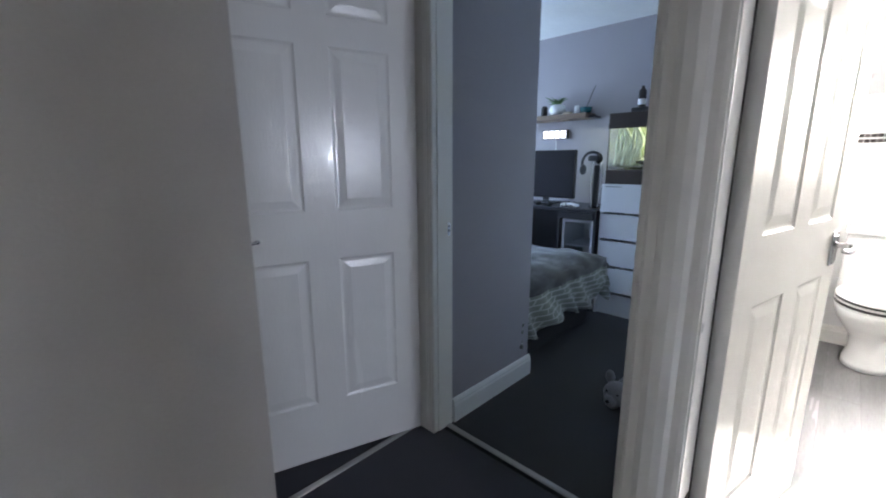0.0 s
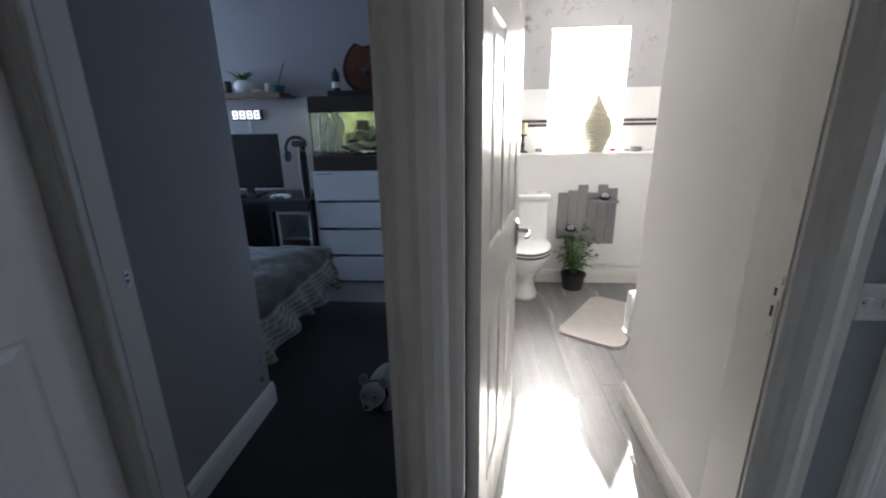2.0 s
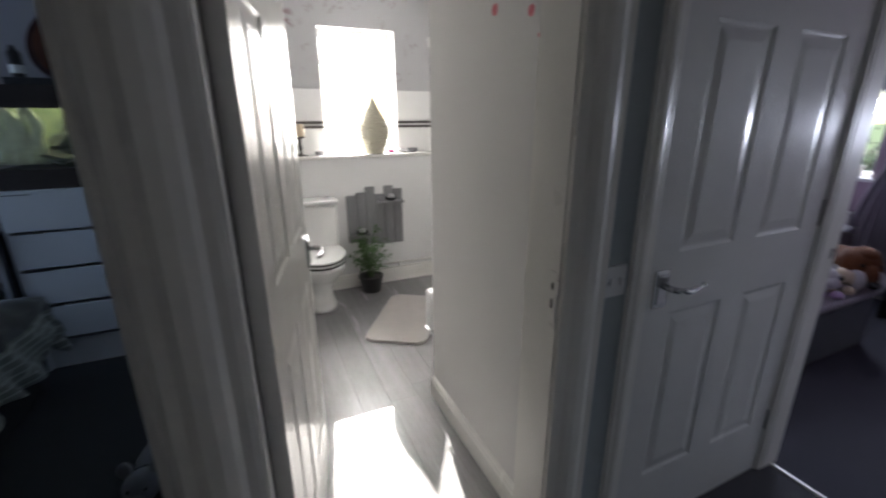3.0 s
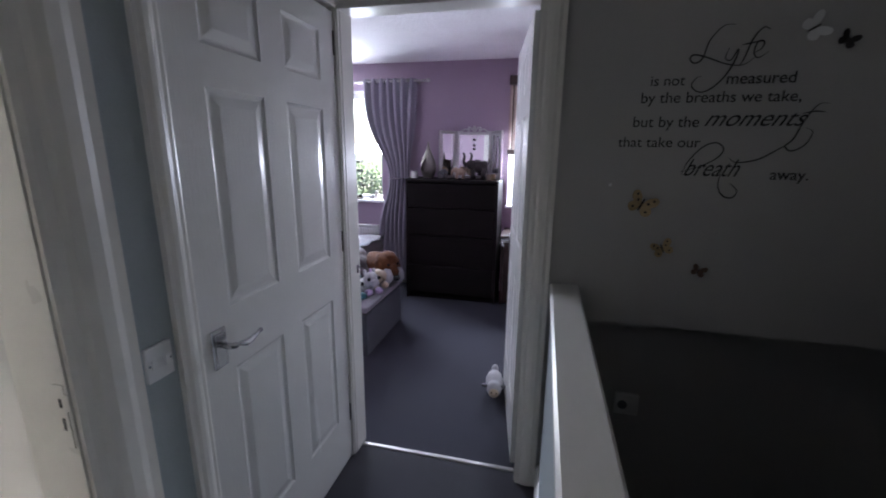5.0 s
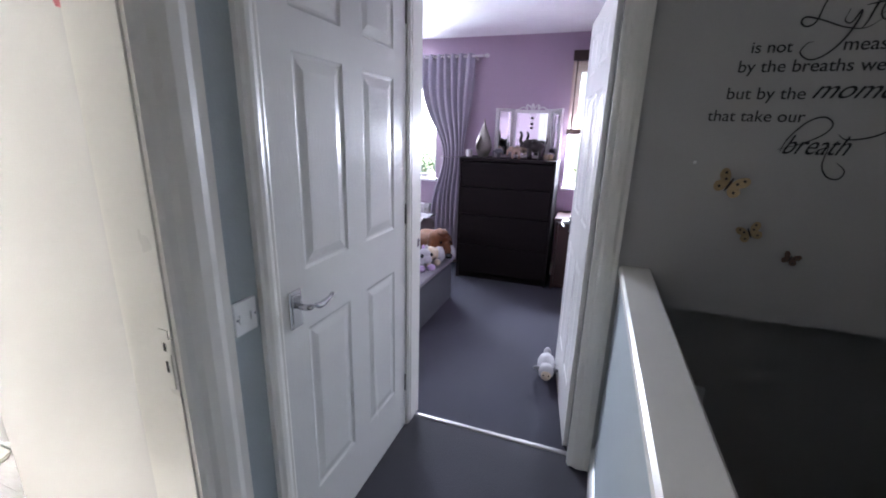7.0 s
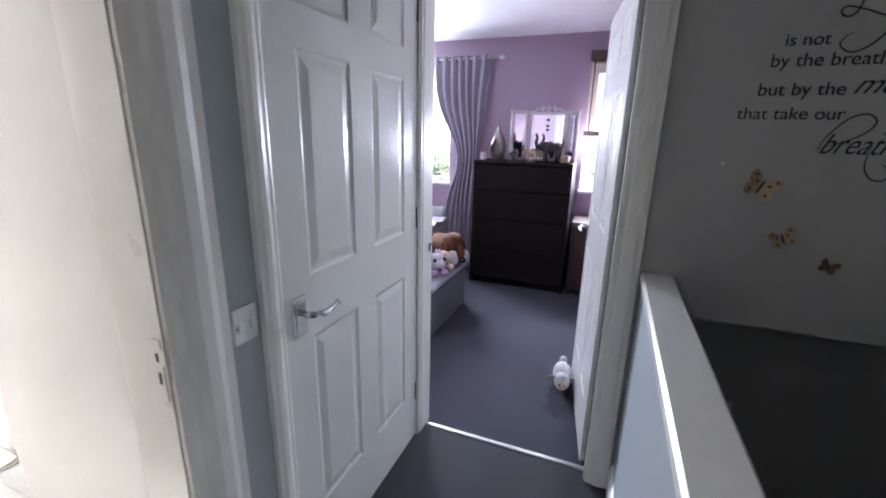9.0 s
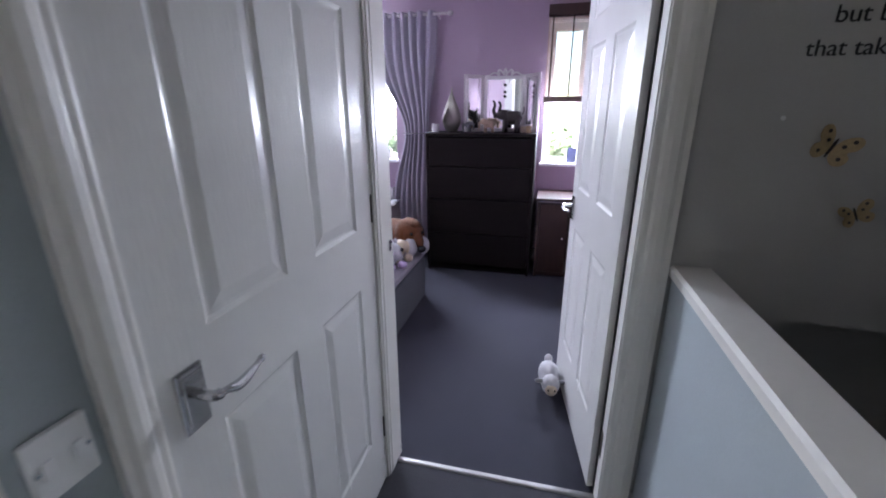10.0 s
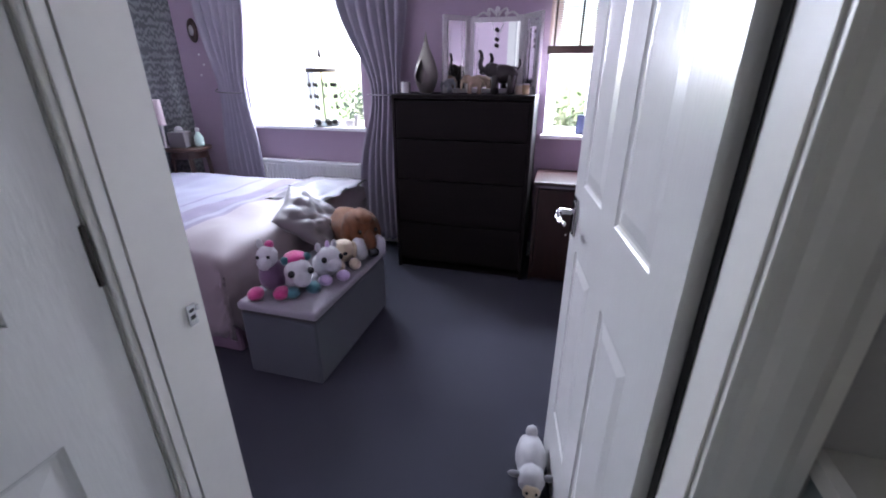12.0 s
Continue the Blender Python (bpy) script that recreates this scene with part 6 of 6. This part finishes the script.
part("bowl", lathe([(0.03, 0), (0.045, 0.01), (0.055, 0.05), (0.05, 0.05), (0.03, 0.015)], 20), mat("teal_glaze", (0.02, 0.12, 0.13), 0.2), bw, smooth=True)
part("stick", tube([(0, 0.01, 0.02), (0, -0.075, 0.22)], 0.003, 6), M["bronze"], bw)
st = part("sea_shell", ball(0, 0, 0.012, 0.02, 0.05, 0.012, 0.3, 5, 2), M["plush_cream"], smooth=True)
st.matrix_basis = pose(4.05, 2.05, 1.628)
tagged(st, "flat pale shell on the shelf", "shell")

plush("plush_puppy", [(0, 0, 0.12, 0.09, 0.075, 0.13, 0.075), (0, 0, -0.06, 0.13, 0.06, 0.06, 0.06), (0, 0, -0.11, 0.115, 0.03, 0.035, 0.03), (0, -0.05, -0.04, 0.19, 0.024, 0.016, 0.035), (0, 0.05, -0.04, 0.19, 0.024, 0.016, 0.035),
                      (1, 0, -0.015, 0.115, 0.062, 0.022, 0.062), (0, -0.05, 0.02, 0.03, 0.03, 0.05, 0.03), (0, 0.05, 0.02, 0.03, 0.03, 0.05, 0.03), (2, 0, -0.142, 0.12, 0.01, 0.009, 0.009), (2, 0.026, -0.105, 0.15, 0.007, 0.006, 0.007), (2, -0.026, -0.105, 0.15, 0.007, 0.006, 0.007)],
      ("plush_grey", "plush_black", "plush_black"), pose(2.42, 0.80, 0, 0, 0, 262), "grey plush dog with a dark collar on the carpet")

wn1 = thing("window_4", (3.4, 4.15, 0.9), "white window that lights the dark bedroom", "window", kind="structure")
part("window_frame", boxes((-0.65, -0.59, -0.03, 0.03, 0, 1.2), (0.59, 0.65, -0.03, 0.03, 0, 1.2), (-0.59, 0.59, -0.03, 0.03, 0, 0.06), (-0.59, 0.59, -0.03, 0.03, 1.14, 1.2), (-0.03, 0.03, -0.03, 0.03, 0.06, 1.14)), M["upvc"], wn1)
for a, b in ((-0.59, -0.03), (0.03, 0.59)):
    part("pane", box(a, b, -0.004, 0.004, 0.06, 1.14), M["glass"], wn1).visible_shadow = False
window_lamp("daylight_4", (3.4, 4.06, 1.5), (0, -1, -0.35), 1.15, 1.0, LAMP[3]).data.color = (0.48, 0.67, 1.0)
# ---- landing details ----
sw = thing("light_switch", (XE, -0.511, 0.992), "white two-gang light switch by the cupboard", "light switch")
part("plate", box(-0.010, 0, -0.034, 0.034, -0.042, 0.042, 0.003), M["plastic_white"], sw)
for y in (0.017, -0.017):
    part("rocker", box(-0.014, -0.010, y - 0.006, y + 0.006, -0.012, 0.012, 0.0015), M["plastic_white"], sw)
for y in (0.027, -0.027):
    part("screw", lathe([(0.003, 0), (0.003, 0.001)], 8, pose(-0.0105, y, 0, 0, -90, 0)), M["chrome"], sw)


def keep(name, m, label, plate, slot):
    """A lock keep: plate with a lip and two dark patches for its shaded openings."""
    k = thing(name, m, label, "lock keep")
    part("plate", boxes((-0.012, 0.012, 0, 0.002, -0.07, 0.06)), plate, k)
    for z0, z1 in ((-0.033, -0.008), (0.014, 0.032)):
        part("opening_shade", box(-slot, slot, 0.0022, 0.0026, z0, z1), M["dark"], k)
    part("lip", box(-0.022, -0.012, -0.001, 0.003, 0.008, 0.042, 0.001), plate, k)
    return k


keep("lock_keep", pose(1.553, -0.3125, 0.99), "painted-over lock keep on the bathroom door frame", M["lining"], 0.0035)
keep("lock_keep", pose(1.765, 1.3515, 0.94, 0, 0, 180) @ Matrix.Diagonal((0.6, 1, 0.42, 1)), "chrome lock keep on the bedroom door frame", M["chrome"], 0.007)
keep("lock_keep", pose(1.5445, -1.542, 0.93, 0, 0, 90) @ Matrix.Diagonal((0.7, 1, 0.3, 1)), "chrome lock keep on the mauve bedroom frame", M["chrome"], 0.007)
# black strip drawn for the shaded gap at the bathroom leaf's hinge edge
part("door_gap_shade", box(1.646, 1.655, 0.3428, 0.3448, 0, HEAD), mat("black_bathroom_gap_shade", (0.012, 0.011, 0.011), 0.9, vary=0.2), frame_bath, "black strip standing for the shade in the door gap")
for z in (0.30, 1.80):
    part("hinge_leaf", box(1.602, 1.632, 0.342, 0.3452, z - 0.05, z + 0.05), M["hinge"], frame_bath)
for z in (0.25, 1.86):
    part("hinge_leaf", box(0.7748, 0.777, -1.550, -1.515, z - 0.05, z + 0.05), M["hinge"], frame_bed2)

# lettering on the stairwell wall
let = thing("wall_lettering", (0.18, YS, 1.55), "black vinyl lettering of a saying on the wall", "wall lettering")
TXT = pose(0, 0, 0, 90, 0, 180)


def words(body, x0, x1, z, shear=0.0, squash=0.0, thin=0.0):
    """A line from world x0 to x1 with its baseline at z."""
    cu = bpy.data.curves.new("letters", "FONT")
    cu.body, cu.shear, cu.extrude, cu.offset = body, shear, 0.002, thin
    ob = new("letters", cu)
    me = bpy.data.meshes.new_from_object(ob.evaluated_get(bpy.context.evaluated_depsgraph_get()))
    scene.collection.objects.unlink(ob)
    bpy.data.objects.remove(ob)
    bm = bmesh.new()
    bm.from_mesh(me)
    bpy.data.meshes.remove(me)
    lo, hi = min(v.co.x for v in bm.verts), max(v.co.x for v in bm.verts)
    s = (x0 - x1) / (hi - lo)
    bmesh.ops.translate(bm, vec=(-lo, 0, 0), verts=bm.verts)
    bmesh.ops.scale(bm, vec=(s, squash or s, 0.5), verts=bm.verts)
    bmesh.ops.transform(bm, matrix=Matrix.Translation((x0 - 0.18, 0.0015, z - 1.55)) @ TXT, verts=bm.verts)
    return part("word_line", bm, M["black"], let)


def swash(points, r=0.0024):
    """A pen stroke given as world x, z, thick in its middle."""
    sp = spline([(x - 0.18, 0.002, z - 1.55) for x, z in points], 7)
    n = len(sp)
    bm = tube(sp, [max(0.0008, r * math.sin(math.pi * (i + 0.5) / n) ** 0.5) for i in range(n)], 6)
    return part("pen_stroke", bm, M["black"], let, smooth=True)


words("is not", 0.389, 0.283, 1.693)
words("measured", 0.158, -0.040, 1.694)
words("by the breaths we take,", 0.414, -0.065, 1.637)
words("but by the", 0.431, 0.222, 1.557)
words("moments", 0.205, -0.095, 1.560, 0.55, 0.0, -0.002)
words("that take our", 0.475, 0.209, 1.489)
words("breath", 0.248, 0.075, 1.392, 0.55, 0.085, -0.003)
words("away.", -0.018, -0.129, 1.385)
swash([(0.155, 1.875), (0.19, 1.872), (0.225, 1.83), (0.24, 1.775), (0.262, 1.762), (0.277, 1.775), (0.265, 1.788), (0.22, 1.776), (0.17, 1.757), (0.12, 1.752), (0.085, 1.775)])
swash([(0.165, 1.805), (0.172, 1.775), (0.155, 1.768), (0.138, 1.80), (0.142, 1.77), (0.165, 1.72), (0.20, 1.682), (0.235, 1.67), (0.262, 1.69), (0.25, 1.715), (0.235, 1.72)])
swash([(0.055, 1.855), (0.075, 1.862), (0.10, 1.83), (0.118, 1.77), (0.128, 1.752)])
swash([(0.13, 1.812), (0.10, 1.818), (0.07, 1.822)])
swash([(0.095, 1.785), (0.072, 1.80), (0.068, 1.82), (0.085, 1.82), (0.092, 1.79), (0.078, 1.772), (0.05, 1.79)])
swash([(0.255, 1.395), (0.24, 1.44), (0.20, 1.49), (0.16, 1.505), (0.135, 1.485), (0.15, 1.455), (0.20, 1.425), (0.26, 1.405)])
swash([(0.115, 1.455), (0.09, 1.44), (0.03, 1.45), (-0.02, 1.48), (-0.055, 1.505)])
swash([(0.13, 1.42), (0.135, 1.36), (0.115, 1.325), (0.085, 1.32), (0.075, 1.345), (0.10, 1.37)])
swash([(-0.145, 1.63), (-0.115, 1.625), (-0.085, 1.575), (-0.065, 1.52), (-0.045, 1.495), (-0.065, 1.48), (-0.10, 1.50), (-0.115, 1.54), (-0.095, 1.555)])
swash([(-0.075, 1.598), (-0.11, 1.605), (-0.14, 1.603)])


# butterflies
def butterfly(x, z, s, tilt, mt, label):
    b = thing("butterfly", pose(x, YS + 0.004, z, 0, tilt, 180), label, "wall decoration", group="butterflies on the wall")
    wing = [(0.003, 0.004), (0.016, 0.030), (0.038, 0.044), (0.052, 0.034), (0.048, 0.014), (0.036, 0.002), (0.046, -0.010), (0.042, -0.028), (0.026, -0.036), (0.010, -0.026), (0.003, -0.008)]
    for k in (1, -1):
        rim = spline([(a, c, 0) for a, c in wing], 4)
        bm = prism([(k * q.x * s, q.y * s) for q in rim], -0.003)
        bmesh.ops.rotate(bm, cent=(0, 0, 0), matrix=Matrix.Rotation(radians(-k * 18), 3, "Z"), verts=bm.verts)
        w = part("wing", bm, mt, b)
        for a, c in () if mt is M["plastic_white"] else ((0.035, 0.03), (0.028, -0.018), (0.022, 0.012)):
            sp = lathe([(0.0001, 0), (0.005 * s, 0), (0.005 * s, 0.0012), (0.0001, 0.0012)], 8, Matrix.Rotation(radians(-k * 18), 4, "Z") @ pose(k * a * s, -0.003, c * s, 90, 0, 0))
            part("spot", sp, M["bronze"], w)
    part("body", ball(0, -0.004, 0, 0.004 * s, 0.004 * s, 0.026 * s, sub=2), M["bronze"], b, smooth=True)


butterfly(0.375, 1.285, 0.98, 25, M["gold"], "cut-out gold wooden butterfly on the wall")
butterfly(0.286, 1.126, 0.74, -25, M["gold"], "cut-out gold wooden butterfly on the wall")
butterfly(0.156, 1.050, 0.52, 20, mat("rust_brown_wood", (0.16, 0.09, 0.06), 0.6, vary=0.2), "small rust-brown butterfly on the wall")
butterfly(-0.154, 1.813, 0.55, 30, M["bronze"], "small dark butterfly on the wall")
butterfly(-0.06, 1.852, 0.8, 60, M["plastic_white"], "white butterfly on the wall")
dot = part("pearl_sticker", ball(0, 0, 0, 0.006, 0.003, 0.006, sub=2), M["plastic_white"])
dot.matrix_basis = pose(0.487, YS + 0.002, 1.353)
tagged(dot, "tiny white dot stuck on the wall", "sticker")
tp = thing("thermostat", (0.263, -1.82, 0.265), "small white box low on the stairwell wall", "thermostat")
part("case", box(-0.055, 0.055, 0, 0.025, -0.055, 0.055, 0.006), M["plastic_white"], tp)
part("dial", lathe([(0.022, 0), (0.022, 0.006), (0.018, 0.008)], 18, pose(0.02, 0.025, 0, -90, 0, 0)), M["plush_grey"], tp)

# pink flower stickers high on the bathroom wall
pinkm = mat("pink_vinyl_sticker", (0.62, 0.16, 0.2), 0.6, vary=0.1)
for x, z, s in ((2.046, 1.705, 0.018), (1.858, 1.665, 0.016), (1.814, 1.60, 0.008)):
    fw = part("flower_sticker", lathe([(0.0001, 0), (s, 0), (s * 0.9, 0.0015), (0.0001, 0.0015)], 7, pose(0, 0, 0, -90, 0, 0)), pinkm)
    fw.matrix_basis = pose(x, -0.4245, z)
    tagged(fw, "small pink flower sticker on the wall", "sticker", "flower stickers")
# ---- outdoors ----
M["grass"] = mat("garden_grass", (0.07, 0.11, 0.03), 0.9, vary=0.35, scale=0.6, grain=8, bump=0.6)
M["bark"] = mat("grey_bark", (0.12, 0.10, 0.08), 0.9, vary=0.3, scale=8, grain=40, bump=0.8)
M["tree_leaf"] = mat("tree_leaf", (0.12, 0.135, 0.085), 0.6, vary=0.4, scale=1.5, grain=20, bump=0.0)
structure("ground", box(-400, 400, -400, 400, -3.0, -2.7), M["grass"], "green garden ground reaching the horizon", "ground")


def tree(m, h, seed, label):
    random.seed(seed)
    t = thing("tree", m, label, "tree", group="garden trees")
    part("trunk", tube(spline([(0, 0, 0), (0.05, 0.02, h * 0.3), (-0.03, 0.04, h * 0.6), (0.02, 0, h * 0.9)], 4), [0.16 - 0.011 * i for i in range(13)], 9), M["bark"], t, smooth=True)
    crown, tips = bmesh.new(), []
    for k in range(16):
        a, z = random.uniform(0, 6.283), h * random.uniform(0.3, 0.85)
        L = h * random.uniform(0.2, 0.36)
        tip = Vector((math.cos(a) * L, math.sin(a) * L, z + L * random.uniform(0.2, 0.7)))
        part("limb", tube(spline([(0, 0, z), tip * 0.5 + Vector((0, 0, z * 0.5)), tip], 3), [0.05, 0.045, 0.04, 0.035, 0.028, 0.02, 0.012], 6), M["bark"], t, smooth=True)
        tips += [tip, tip * 0.7 + Vector((0, 0, z * 0.3)), tip * 0.85 + Vector((0, 0, z * 0.15))]
    for p in tips:
        for q in range(70):
            c = p + Vector((random.gauss(0, 0.32), random.gauss(0, 0.32), random.gauss(0, 0.26)))
            d = Vector((random.gauss(0, 1), random.gauss(0, 1), random.gauss(0, 1))).normalized()
            s = d.orthogonal().normalized() * 0.035
            v = [crown.verts.new(w) for w in (c - d * 0.06, c + s, c + d * 0.06, c - s)]
            crown.faces.new(v)
    part("crown", crown, M["tree_leaf"], t)
    return t


tr = tree((3.2, -10.5, -2.7), 3.25, 3, "leafy garden tree beyond the bedroom window")
copy_thing(tr, pose(0.3, -10.0, -2.85, 0, 0, 110))
copy_thing(tr, pose(6.5, -14, -2.7, 0, 0, 200))
copy_thing(tr, pose(-3.0, -12, -2.7, 0, 0, 60))
